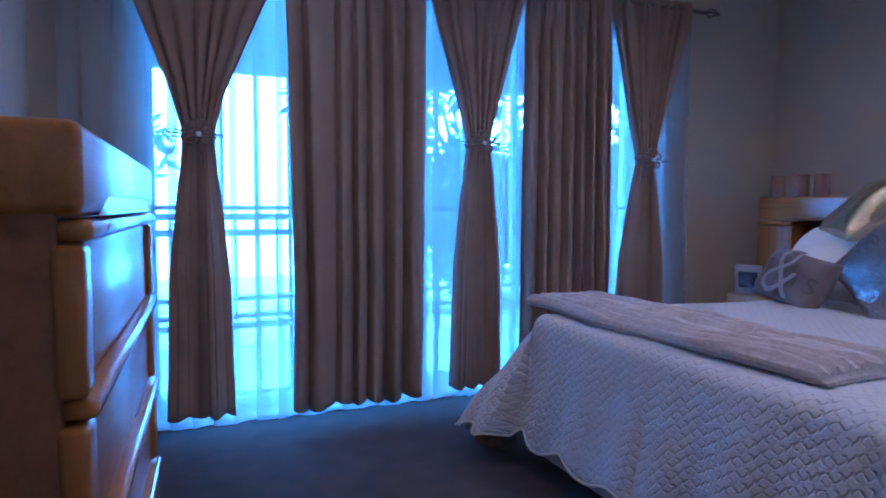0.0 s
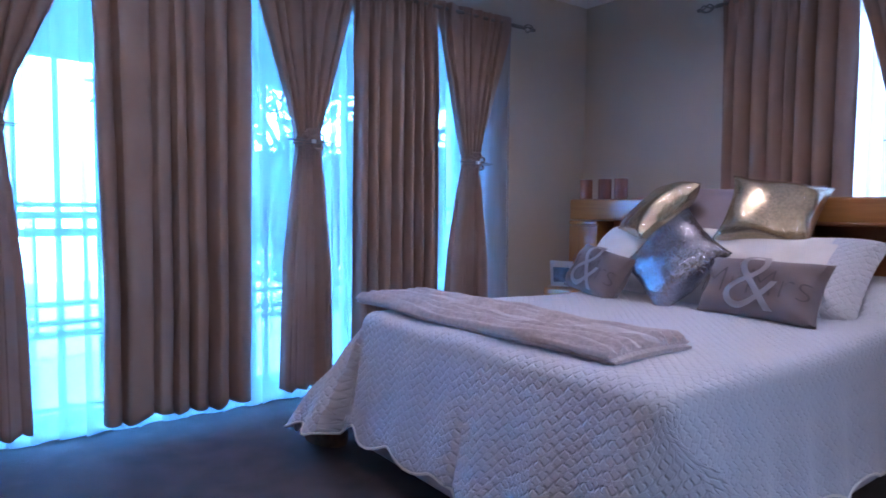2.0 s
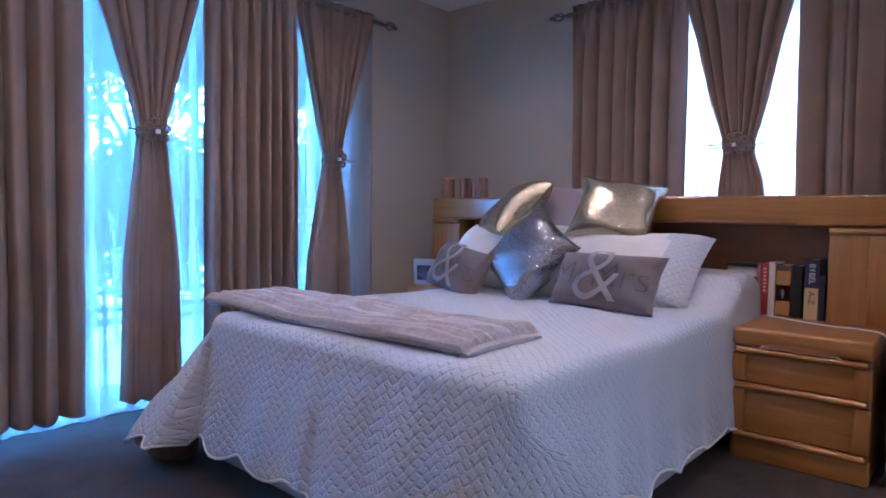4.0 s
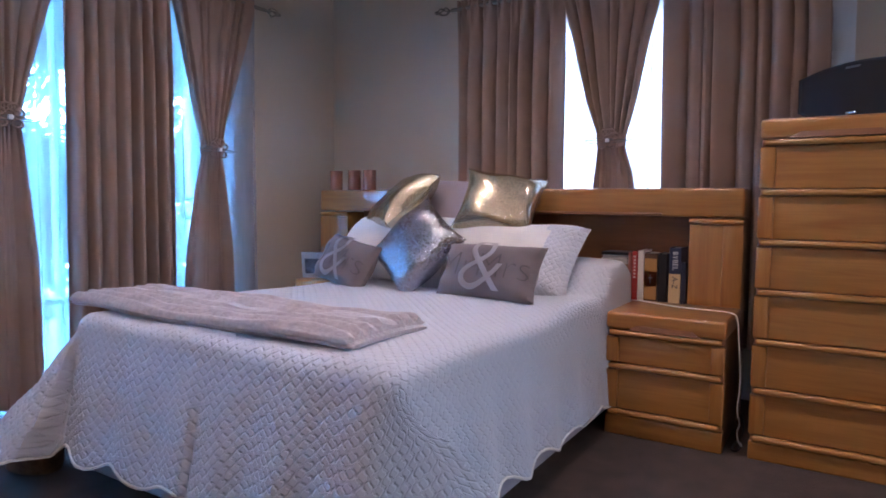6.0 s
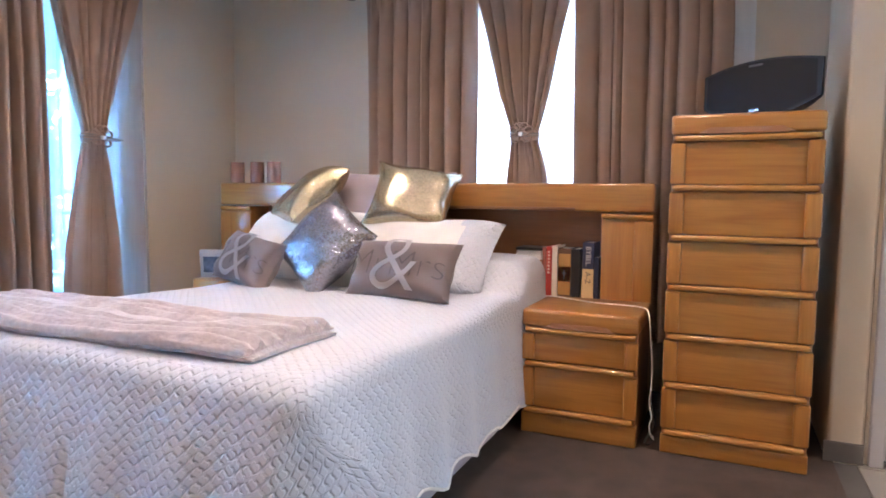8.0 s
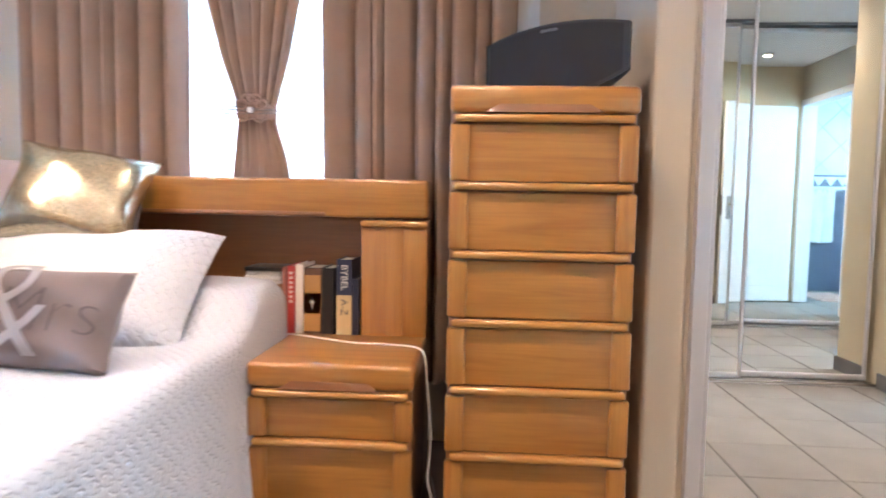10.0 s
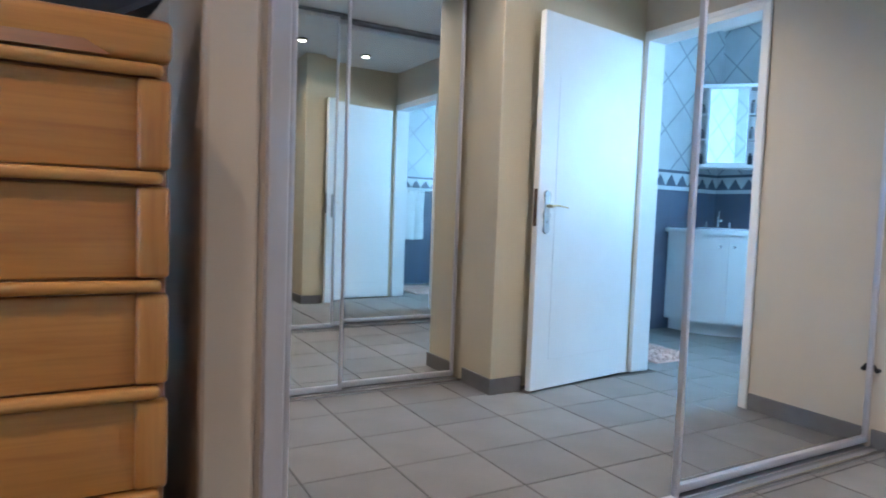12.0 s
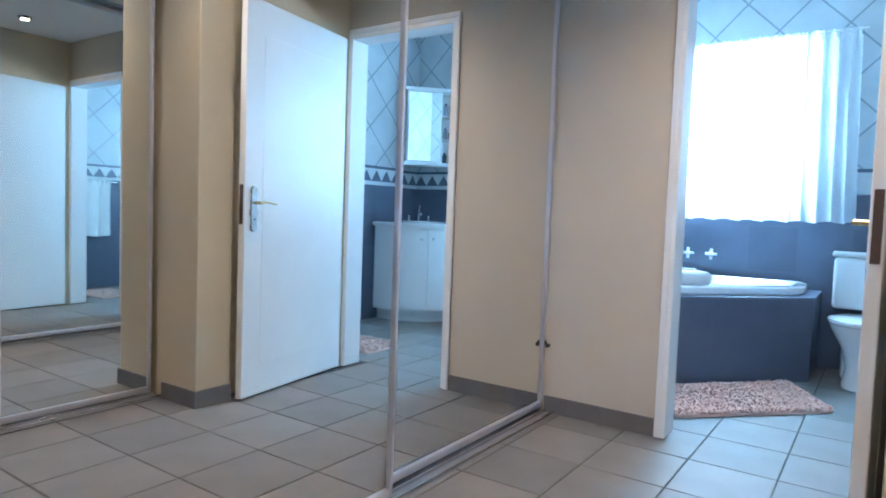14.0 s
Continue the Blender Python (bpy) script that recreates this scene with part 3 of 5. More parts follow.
# ---- outside ----
slab("ground", PATIO, (-40, YN + 0.22, -0.16, 40, 60, -0.06), label="pale stone terrace running into a bright garden", category="ground")
bm = bmesh.new()
box(bm, -30, 11.0, -0.1, 30, 11.1, 9)
tagged(mesh_ob("backdrop_north", bm, BACK_N, False), "hazy bright garden daylight", "backdrop", kind="structure")
bm = bmesh.new()
box(bm, 7.0, -2.0, -0.5, 7.1, 10, 7)
tagged(mesh_ob("backdrop_east", bm, BACK_E, False), "bright daylight sky", "backdrop", kind="structure")
bm = bmesh.new()
box(bm, -2, -7.0, -0.5, 9, -6.9, 6)
tagged(mesh_ob("backdrop_south", bm, BACK_S, False), "bright daylight sky", "backdrop", kind="structure")
slab("roof_patio", plain("dark_timber", (0.045, 0.038, 0.033), 0.8, vary=0.2), (-2, YN + 0.22, 2.28, 9, 6.2, 2.4), (-2, 6.2, 1.985, 9, 6.26, 2.4), label="patio roof with a deep fascia", category="roof")

gate = thing("security_gate", "painted steel security grille behind the sheer curtains", "security gate", ((WX0 + WX1) / 2, YN + 0.1, 0.02))
k = 0
x = WX0 + 0.03
while x < WX1:
    bm = bmesh.new()
    r = 0.016 if k % 6 == 0 else 0.009
    box(bm, x - r, YN + 0.10 - r, 0.02, x + r, YN + 0.10 + r, WZ1)
    part("upright_bar", bm, STEEL, gate, "", False)
    x += 0.15
    k += 1
for z in (0.10, 0.47, 0.55, 0.86, 0.97, 1.96):
    bm = bmesh.new()
    box(bm, WX0, YN + 0.088, z - 0.011, WX1, YN + 0.112, z + 0.011)
    part("cross_bar", bm, STEEL, gate, "", False)

rail = thing("balustrade", "pale steel terrace balustrade with upright bars", "balustrade", (1.8, 6.1, -0.06))
for z in (0.08, 0.78, 0.9):
    bm = bmesh.new()
    box(bm, -1.9, 6.07, z - 0.025, 6.5, 6.12, z + 0.025)
    part("rail", bm, STEEL, rail, "", False)
for k in range(56):
    bm = bmesh.new()
    x = -1.9 + k * 0.15
    box(bm, x - 0.01, 6.085, -0.06 if k % 10 == 0 else 0.08, x + 0.01, 6.105, 0.88)
    part("baluster", bm, STEEL, rail, "", False)


def shrub(x, y, h, w, seed):
    """A garden tree: a forked trunk under a ragged crown of leaf clumps."""
    rng = random.Random(seed)
    root = thing("garden_tree", "leafy green garden tree beyond the terrace", "tree", (x, y, -0.06), "garden trees")
    bm = bmesh.new()
    rod_between(bm, (x, y, -0.06), (x + 0.05, y, h * 0.5), 0.09, 0.05)
    for a in range(4):
        rod_between(bm, (x + 0.05, y, h * 0.45), (x + math.cos(a * 1.6) * w * 0.5, y + math.sin(a * 1.6) * w * 0.4, h * 0.8), 0.045, 0.015)
    part("trunk", bm, plain("bark", (0.12, 0.09, 0.07), 0.9), root)
    bm = bmesh.new()
    for _ in range(420):
        a, e, rr = rng.uniform(0, 6.28), rng.uniform(-0.9, 1.2), rng.uniform(0.3, 1.0)
        c = Vector((x + math.cos(a) * math.cos(e) * w * rr, y + math.sin(a) * math.cos(e) * w * rr * 0.7, h * 0.78 + math.sin(e) * h * 0.26 * rr))
        u = Vector((rng.uniform(-1, 1), rng.uniform(-1, 1), rng.uniform(-1, 1))).normalized()
        v = u.orthogonal().normalized()
        s = rng.uniform(0.06, 0.15)
        bm.faces.new([bm.verts.new(c + q) for q in (u * s, v * s * 0.45, -u * s, -v * s * 0.45)])
    part("crown", bm, LEAF, root, "small green leaves", False)["kind"] = "stuff"


shrub(2.6, 8.2, 2.9, 1.1, 3), shrub(3.9, 8.8, 3.2, 1.2, 5), shrub(5.3, 8.0, 2.6, 1.0, 8), shrub(-0.3, 9.2, 2.2, 0.9, 11)



def hedge(x, y, h, w, seed):
    """A dense garden bush: several stems in a ragged mass of small leaves down to the ground."""
    rng = random.Random(seed)
    root = thing("garden_bush", "dense dark green garden bush beyond the terrace", "bush", (x, y, -0.06), "garden bushes")
    bm = bmesh.new()
    for a in range(5):
        rod_between(bm, (x + 0.05 * math.cos(a * 1.3), y + 0.05 * math.sin(a * 1.3), -0.06), (x + math.cos(a * 1.3) * w * 0.5, y + math.sin(a * 1.3) * w * 0.3, h * 0.75), 0.025, 0.008, 6)
    part("stem", bm, BARK, root)
    bm = bmesh.new()
    for _ in range(2600):
        a, e, rr = rng.uniform(0, 6.28), rng.uniform(-1.4, 1.5), rng.uniform(0.2, 1.0) ** 0.5
        c = Vector((x + math.cos(a) * math.cos(e) * w * rr, y + math.sin(a) * math.cos(e) * w * rr * 0.6, h * 0.5 + math.sin(e) * h * 0.5 * rr * rng.uniform(0.8, 1.15)))
        u = Vector((rng.uniform(-1, 1), rng.uniform(-1, 1), rng.uniform(-1, 1))).normalized()
        v = u.orthogonal().normalized()
        g = rng.uniform(0.05, 0.13)
        bm.faces.new([bm.verts.new(c + q) for q in (u * g, v * g * 0.5, -u * g, -v * g * 0.5)])
    part("foliage", bm, LEAF, root, "small dark green leaves", False)["kind"] = "stuff"


BARK = plain("bush_bark", (0.10, 0.08, 0.06), 0.9)
for k, (bx_, h) in enumerate(((3.7, 1.75), (4.8, 1.95), (5.9, 1.7), (7.0, 1.9), (8.2, 1.8), (9.4, 1.9))):
    hedge(bx_, 8.0 + 0.25 * (k % 2), h, 0.85, 60 + k)

# window frames
for nm, mat, bxs, lab in (
    ("window_1", WHITE, [(XE + 0.06, EY0, EZ0, XE + 0.12, EY0 + 0.05, EZ1), (XE + 0.06, EY1 - 0.05, EZ0, XE + 0.12, EY1, EZ1), (XE + 0.06, EY0 + 0.05, EZ0, XE + 0.12, EY1 - 0.05, EZ0 + 0.05), (XE + 0.06, EY0 + 0.05, EZ1 - 0.05, XE + 0.12, EY1 - 0.05, EZ1), (XE + 0.065, 1.96, EZ0 + 0.05, XE + 0.115, 2.0, EZ1 - 0.05)], "white window frame behind the curtains"),
    ("window_2", WHITE, [(BWX0, BYS - 0.10, BWZ0, BWX0 + 0.05, BYS - 0.05, BWZ1), (BWX1 - 0.05, BYS - 0.10, BWZ0, BWX1, BYS - 0.05, BWZ1), (BWX0 + 0.05, BYS - 0.10, BWZ0, BWX1 - 0.05, BYS - 0.05, BWZ0 + 0.05), (BWX0 + 0.05, BYS - 0.10, BWZ1 - 0.05, BWX1 - 0.05, BYS - 0.05, BWZ1)], "white bathroom window frame"),
    ("window_3", WHITE, [(WX0, YN + 0.14, 0.02, WX0 + 0.05, YN + 0.19, WZ1), (WX1 - 0.05, YN + 0.14, 0.02, WX1, YN + 0.19, WZ1), (WX0 + 0.05, YN + 0.14, WZ1 - 0.05, WX1 - 0.05, YN + 0.19, WZ1), (1.72, YN + 0.145, 0.07, 1.77, YN + 0.185, WZ1 - 0.05), (WX0 + 0.05, YN + 0.14, 0.02, WX1 - 0.05, YN + 0.19, 0.07)], "white sliding patio door frame")):
    root = thing(nm, lab, "window", bxs[0][:3], kind="structure")
    for b in bxs:
        bm = bmesh.new()
        box(bm, *b, bev=0.004, seg=1)
        part("window_frame", bm, mat, root)

# ---- curtains ----


def hanging(name, run, depth, rows, folds, amp, material, label, group="", category="curtain", nu=0, seed=1, thick=0.004, along="x", flip=-1, tie=0.0):
    """Pleated cloth. rows: (height, start, end, fold depth) from the top down; run lies along one axis at the given depth."""
    rng = random.Random(seed)
    ph = [rng.uniform(-0.5, 0.5) for _ in range(folds + 2)]
    nu = nu or folds * 14
    nv = 60
    zs = [r[0] for r in rows]

    def at(z):
        for a, b in zip(rows, rows[1:]):
            if z <= a[0] and z >= b[0]:
                k = (a[0] - z) / max(1e-6, a[0] - b[0])
                k = k if tie else k * k * (3 - 2 * k) * 0.5 + k * 0.5
                return [p + (q - p) * k for p, q in zip(a, b)]
        return rows[-1]

    def f(u, v):
        z = zs[0] + (zs[-1] - zs[0]) * v
        _, s, e, am = at(z)
        q = u * folds
        i = min(folds, int(q))
        w = ph[i] + (ph[i + 1] - ph[i]) * (q - i)
        a = 2 * math.pi * (q + 0.62 * w + 0.05 * math.sin(3 * v + 2.1 * w))
        ridge = 2 * abs(math.sin(a / 2)) ** 0.75 - 1
        d = am * ((1 + 0.6 * w) * ridge + 0.22 * math.sin(0.73 * a + w * 5 + 0.9 * v) + 0.6 * w)
        if v < 0.12:
            d += 0.012 * (1 - v / 0.12) * math.sin(2.3 * a + 3 * w)
        if tie and z < tie + 0.04:
            g = min(1.0, (tie + 0.04 - z) / 0.22)
            low = am * (0.9 * math.sin(2 * math.pi * (1.35 * u + ph[0])) + 0.45 * math.sin(2 * math.pi * (2.6 * u + ph[1]) + 1.5 * v))
            d += (low - d) * g * 0.85
        p = s + (e - s) * (u + 0.012 * math.cos(a) * (1 if am > 0.01 else 0))
        zz = z + (0.008 * math.sin(a * 0.5 + 1.3) if v > 0.985 else 0)
        return (p, depth + flip * d, zz) if along == "x" else (depth + flip * d, p, zz)

    bm = bmesh.new()
    grid_mesh(bm, nu, nv, f)
    ob = mesh_ob(name, bm, material)
    if thick:
        so = ob.modifiers.new("thickness", "SOLIDIFY")
        so.thickness, so.offset = thick, 0
    return tagged(ob, label, category, group)


YC = 3.90
hanging("curtain", 1, YC, [(2.10, 1.00, 1.64, 0.008), (2.02, 1.00, 1.64, 0.013), (1.6, 1.01, 1.64, 0.036), (0.6, 1.02, 1.63, 0.044), (0.075, 1.01, 1.62, 0.042)], 7, 0, DRAPE, "taupe floor-length curtain hanging straight in deep pleats", "north curtains", seed=2)
hanging("curtain", 1, YC, [(2.10, 2.165, 2.68, 0.008), (2.02, 2.165, 2.68, 0.012), (1.6, 2.165, 2.68, 0.032), (0.6, 2.16, 2.68, 0.038), (0.075, 2.15, 2.69, 0.036)], 7, 0, DRAPE, "taupe floor-length curtain hanging straight in deep pleats", "north curtains", seed=4)


def tied(x0, x1, xc, zt, b0, b1, seed, half=0.062):
    hanging("curtain", 1, YC, [(2.10, x0, x1, 0.008), (2.02, x0, x1, 0.012), (zt + 0.16, xc - 0.105, xc + 0.105, 0.018), (zt, xc - half, xc + half, 0.016), (zt - 0.05, xc - half, xc + half, 0.016), (0.7, (b0 + xc) / 2 - 0.05, (b1 + xc) / 2 + 0.05, 0.026), (0.085, b0, b1, 0.030)], 7, 0, DRAPE, "taupe curtain gathered at the waist by a flower tie-back", "north curtains", seed=seed, nu=110, tie=zt)
    tieback(xc, YC - 0.045, zt - 0.02, 0)


def tieback(x, y, z, turn, w=0.064):
    """A cloth band with a looped flower, a glass bead and two thin sticks."""
    root = thing("curtain_tieback", "taupe flower tie-back with a crystal bead and thin dark sticks", "tie-back", (x, y, z), "curtain tie-backs")
    r = Matrix.Translation((x, y, z)) @ pose(0, 0, 0, 0, 0, turn) @ Matrix.Translation((-x, -y, -z))
    bm = bmesh.new()
    lathe(bm, [(0.96, -0.026), (1.06, -0.018), (1.08, 0.0), (1.06, 0.018), (0.96, 0.026)], 24, (x, y + 0.045, z), w, 0.042)
    bmesh.ops.transform(bm, matrix=r, verts=bm.verts)
    part("band", bm, DRAPE, root)
    for k, (dx, dz) in enumerate(((-0.036, 0.022), (-0.012, 0.042), (0.014, 0.042), (0.038, 0.022), (-0.03, -0.022), (0.03, -0.022))):
        bm = bmesh.new()
        c = Vector((x + dx, y - 0.008, z + dz))
        ring = [c + Vector((0.021 * math.cos(q * 0.5236), 0.004 * math.sin(q * 1.0472), 0.017 * math.sin(q * 0.5236))) for q in range(13)]
        for p, q in zip(ring, ring[1:]):
            rod_between(bm, p, q, 0.0055, seg=8)
        bmesh.ops.transform(bm, matrix=r, verts=bm.verts)
        part("petal", bm, DRAPE, root)
    bm = bmesh.new()
    box(bm, x - 0.010, y - 0.028, z - 0.010, x + 0.010, y - 0.012, z + 0.010, 0.004, 2)
    bmesh.ops.transform(bm, matrix=r, verts=bm.verts)
    part("bead", bm, CERAMIC, root, "clear crystal bead")
    for dz, tl in ((-0.012, 0.10), (0.004, 0.12), (0.014, 0.085)):
        bm = bmesh.new()
        rod_between(bm, (x - tl, y - 0.008, z + dz), (x + tl, y - 0.008, z + dz * 0.4 - 0.004), 0.0035, 0.0025, 8)
        bmesh.ops.transform(bm, matrix=r, verts=bm.verts)
        part("stick", bm, ROD, root, "thin dark stick")


tied(0.33, 1.00, 0.645, 1.285, 0.50, 0.77, 6)
tied(1.64, 2.17, 1.915, 1.30, 1.77, 2.03, 7)
tied(2.68, 3.225, 2.925, 1.25, 2.73, 3.06, 8)
hanging("sheer_curtain", 1, 3.985, [(2.04, 0.14, 3.27, 0.012), (1.5, 0.14, 3.27, 0.018), (0.025, 0.12, 3.28, 0.026)], 34, 0, SHEER, "white sheer voile curtain across the patio door", "sheers", "sheer curtain", nu=260, seed=12, thick=0)


def curtain_rod(a, b, name):
    a, b = Vector(a), Vector(b)
    d = (b - a).normalized()
    root = thing("curtain_rod", "dark bronze curtain rod with twisted cage finials", "curtain rod", tuple(a), "curtain rods")
    bm = bmesh.new()
    rod_between(bm, a, b, 0.011)
    part("rod", bm, ROD, root)
    for e, s in ((a, -1), (b, 1)):
        bm = bmesh.new()
        for k in range(4):
            pts = []
            for i in range(9):
                h = i / 8
                w = 0.024 * math.sin(math.pi * h)
                an = k * math.pi / 2 + h * 2.4
                side = d.orthogonal().normalized()
                up = d.cross(side)
                pts.append(e + d * s * (0.01 + 0.09 * h) + side * w * math.cos(an) + up * w * math.sin(an))
            for p, q in zip(pts, pts[1:]):
                rod_between(bm, p, q, 0.004, seg=6)
        ball(bm, e + d * s * 0.105, 0.011, seg=10)
        part("finial", bm, ROD, root, "twisted cage finial")
    for k in (0.04, 0.5, 0.96):
        p = a + (b - a) * k
        w = Vector((p.x, YN, p.z)) if abs(d.x) > 0.5 else Vector((XE, p.y, p.z))
        bm = bmesh.new()
        rod_between(bm, p, w, 0.007)
        rod_between(bm, w + (p - w).normalized() * 0.012, w - (p - w).normalized() * 0.001, 0.028)
        part("bracket", bm, ROD, root)


curtain_rod((0.20, YC, 2.065), (3.31, YC, 2.065), "n")
XC = 3.88
hanging("curtain", 1, XC, [(2.12, 2.935, 2.295, 0.008), (2.04, 2.935, 2.295, 0.013), (1.7, 2.93, 2.29, 0.036), (0.3, 2.915, 2.285, 0.040)], 8, 0, DRAPE, "taupe curtain hanging straight behind the headboard", "east curtains", seed=21, along="y")
hanging("curtain", 1, XC, [(2.12, 1.775, 1.095, 0.008), (2.04, 1.775, 1.095, 0.013), (1.7, 1.765, 1.08, 0.034), (0.3, 1.745, 1.08, 0.038)], 9, 0, DRAPE, "taupe curtain hanging straight behind the chest of drawers", "east curtains", seed=22, along="y")
hanging("curtain", 1, XC, [(2.12, 2.295, 1.775, 0.008), (2.04, 2.295, 1.775, 0.014), (1.8, 2.225, 1.835, 0.018), (1.5, 2.15, 1.895, 0.02), (1.30, 2.085, 1.945, 0.016), (1.24, 2.085, 1.945, 0.016), (1.12, 2.10, 1.91, 0.02), (0.9, 2.12, 1.875, 0.022), (0.3, 2.13, 1.87, 0.025)], 7, 0, DRAPE, "taupe curtain gathered at the waist by a flower tie-back", "east curtains", seed=23, along="y", nu=110, tie=1.27)
tieback(XC - 0.045, 2.02, 1.28, -90, 0.07)
hanging("sheer_curtain", 1, 3.975, [(2.06, 2.90, 1.00, 0.012), (0.35, 2.90, 1.00, 0.018)], 24, 0, SHEER_E, "white sheer voile curtain across the window", "sheers", "sheer curtain", nu=200, seed=31, thick=0, along="y")
curtain_rod((XC, 0.98, 2.075), (XC, 2.98, 2.075), "e")

# ---- oak furniture ----


def drawer_unit(name, label, category, x0, x1, y0, y1, z1, rails, face, top=0.085, group="", knee=0.012):
    """Oak drawers with rounded pull rails. face: -1 when the fronts look along -x, +1 along +x. rails: rail heights from the top down."""
    root = thing(name, label, category, ((x0 + x1) / 2, (y0 + y1) / 2, 0), group)
    fx = x0 if face < 0 else x1
    inn = -face

    def bx(nm, mat, a0, b0, c0, a1, b1, c1, bev, lab="", parent=root):
        bm = bmesh.new()
        box(bm, fx + inn * a0, b0, c0, fx + inn * a1, b1, c1, bev, 3)
        return part(nm, bm, mat, parent, lab)

    deep = x1 - x0
    bx("carcass", OAK_SHADED, 0.022, y0 + 0.004, 0.0, deep, y1 - 0.004, z1 - 0.02, 0.004)
    bx("top", OAK, -0.004, y0 - 0.002, rails[0] + 0.012, deep, y1 + 0.002, z1, 0.014)
    # routed finger lip under the top: its shade painted as a dark strip
    bm = bmesh.new()
    n, h = 24, 0.022
    lo = [bm.verts.new((fx - inn * 0.009, y0 + 0.09 + (y1 - y0 - 0.18) * i / n, rails[0] + 0.0125)) for i in range(n + 1)]
    hi = [bm.verts.new((fx - inn * 0.0045, y0 + 0.09 + (y1 - y0 - 0.18) * i / n, rails[0] + 0.0125 + h * min(1, min(i, n - i) / 3))) for i in range(n + 1)]
    for i in range(n):
        bm.faces.new((lo[i], lo[i + 1], hi[i + 1], hi[i]))
    part("finger_lip", bm, OAK_SHADED, root)
    bounds = list(rails) + [0.0]
    for i, r in enumerate(rails):
        nxt = bounds[i + 1]
        last = i == len(rails) - 1
        bm = bmesh.new()
        box(bm, fx - inn * 0.010, y0 + 0.012, r - 0.013, fx + inn * 0.03, y1 - 0.012, r + 0.009, 0.009, 3)
        if last:
            part("rail", bm, OAK_RAIL, root, "rounded pale oak pull rail")
            bx("plinth", OAK, 0.004, y0, 0.0, 0.05, y1, r - 0.016, 0.006)
            continue
        z0, zt = nxt + 0.012, r - 0.016
        dr = bx("drawer", OAK, 0.010, y0 + 0.05, z0, 0.03, y1 - 0.05, zt, 0.004)
        rl = part("rail", bm, OAK_RAIL, dr, "rounded pale oak pull rail")
        for ya, yb in ((y0, y0 + 0.052), (y1 - 0.052, y1)):
            bm = bmesh.new()
            box(bm, fx - inn * 0.002, ya, z0, fx + inn * 0.028, yb, zt, 0.008, 3)
            part("end_block", bm, OAK_UP, dr)
    return root


drawer_unit("chest_of_drawers", "tall narrow oak chest of six drawers with rounded rails", "chest of drawers", 3.264, 3.70, 0.776, 1.271, 1.272, (1.188, 1.008, 0.824, 0.639, 0.453, 0.267, 0.085), -1)
drawer_unit("bedside_table", "low oak bedside table with two drawers", "bedside table", 3.246, 3.654, 1.358, 1.818, 0.515, (0.432, 0.293, 0.100), -1, group="bedside tables")
drawer_unit("bedside_table", "low oak bedside table beyond the bed", "bedside table", 3.40, 3.654, 3.32, 3.765, 0.50, (0.418, 0.283, 0.100), -1, group="bedside tables")
dresser = drawer_unit("dresser", "oak dresser with wide drawers and rounded rails", "dresser", 0.075, 0.479, 1.80, 2.66, 1.06, (0.952, 0.768, 0.585, 0.40, 0.215, 0.085), 1)
dresser.matrix_basis = Matrix.Translation((0.479, 1.80, 0)) @ pose(0, 0, 0, 0, 0, -2.0) @ Matrix.Translation((-0.479, -1.80, 0)) @ dresser.matrix_basis

# headboard
hb = thing("headboard", "long oak bookcase headboard with a deep top beam", "headboard", (3.78, 2.56, 0))
HX, HY0, HY1 = 3.656, 1.362, 3.80
bm = bmesh.new()
box(bm, HX, HY0, 0.907, 3.84, HY1, 1.035, 0.012, 3)
part("beam", bm, OAK, hb)
# routed notch of the beam, its shade painted as a darker strip
bm = bmesh.new()
box(bm, HX - 0.004, HY0 + 0.34, 0.9075, HX + 0.02, HY1 - 0.34, 0.925, 0.008, 2)
part("beam_lip", bm, OAK_SHADED, hb)
for ya, yb in ((HY0, HY0 + 0.225), (HY1 - 0.225, HY1)):
    bm = bmesh.new()
    box(bm, HX + 0.012, ya + 0.002, 0.0, 3.835, yb - 0.002, 0.9, 0.004, 2)
    ped = part("pedestal", bm, OAK_UP, hb)
    bm = bmesh.new()
    box(bm, HX + 0.002, ya, 0.505, HX + 0.013, ya + 0.08 if ya == HY0 else yb, 0.868, 0.004, 2)
    part("door_panel", bm, OAK_UP, ped)
    bm = bmesh.new()
    box(bm, HX - 0.004, ya, 0.876, HX + 0.03, yb, 0.9, 0.009, 3)
    part("rail", bm, OAK_RAIL, ped, "rounded pale oak pull rail")
# back of the shelf recess, darkened in colour for the shade there
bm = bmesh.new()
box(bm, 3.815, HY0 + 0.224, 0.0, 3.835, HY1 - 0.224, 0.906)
part("back_panel", bm, OAK_SHADED, hb)
bm = bmesh.new()
box(bm, HX + 0.02, HY0 + 0.224, 0.475, 3.816, HY1 - 0.224, 0.5, 0.003, 1)
part("shelf", bm, OAK, hb)

# ---- bed ----
BXF, BXH, BY_0, BY_1, BZ = 1.785, 3.645, 1.83, 3.19, 0.572
bed = thing("bed", "double bed with a grey divan base", "bed", (2.7, 2.5, 0))
bm = bmesh.new()
box(bm, BXF + 0.005, BY_0 + 0.02, 0.045, BXH, BY_1 - 0.045, 0.30, 0.02, 3)
part("divan_base", bm, BASE, bed, "grey cloth divan base")
bm = bmesh.new()
box(bm, BXF + 0.03, BY_0 + 0.03, 0.30, BXH, BY_1 - 0.03, BZ - 0.022, 0.05, 4)
part("mattress", bm, LINEN, bed)
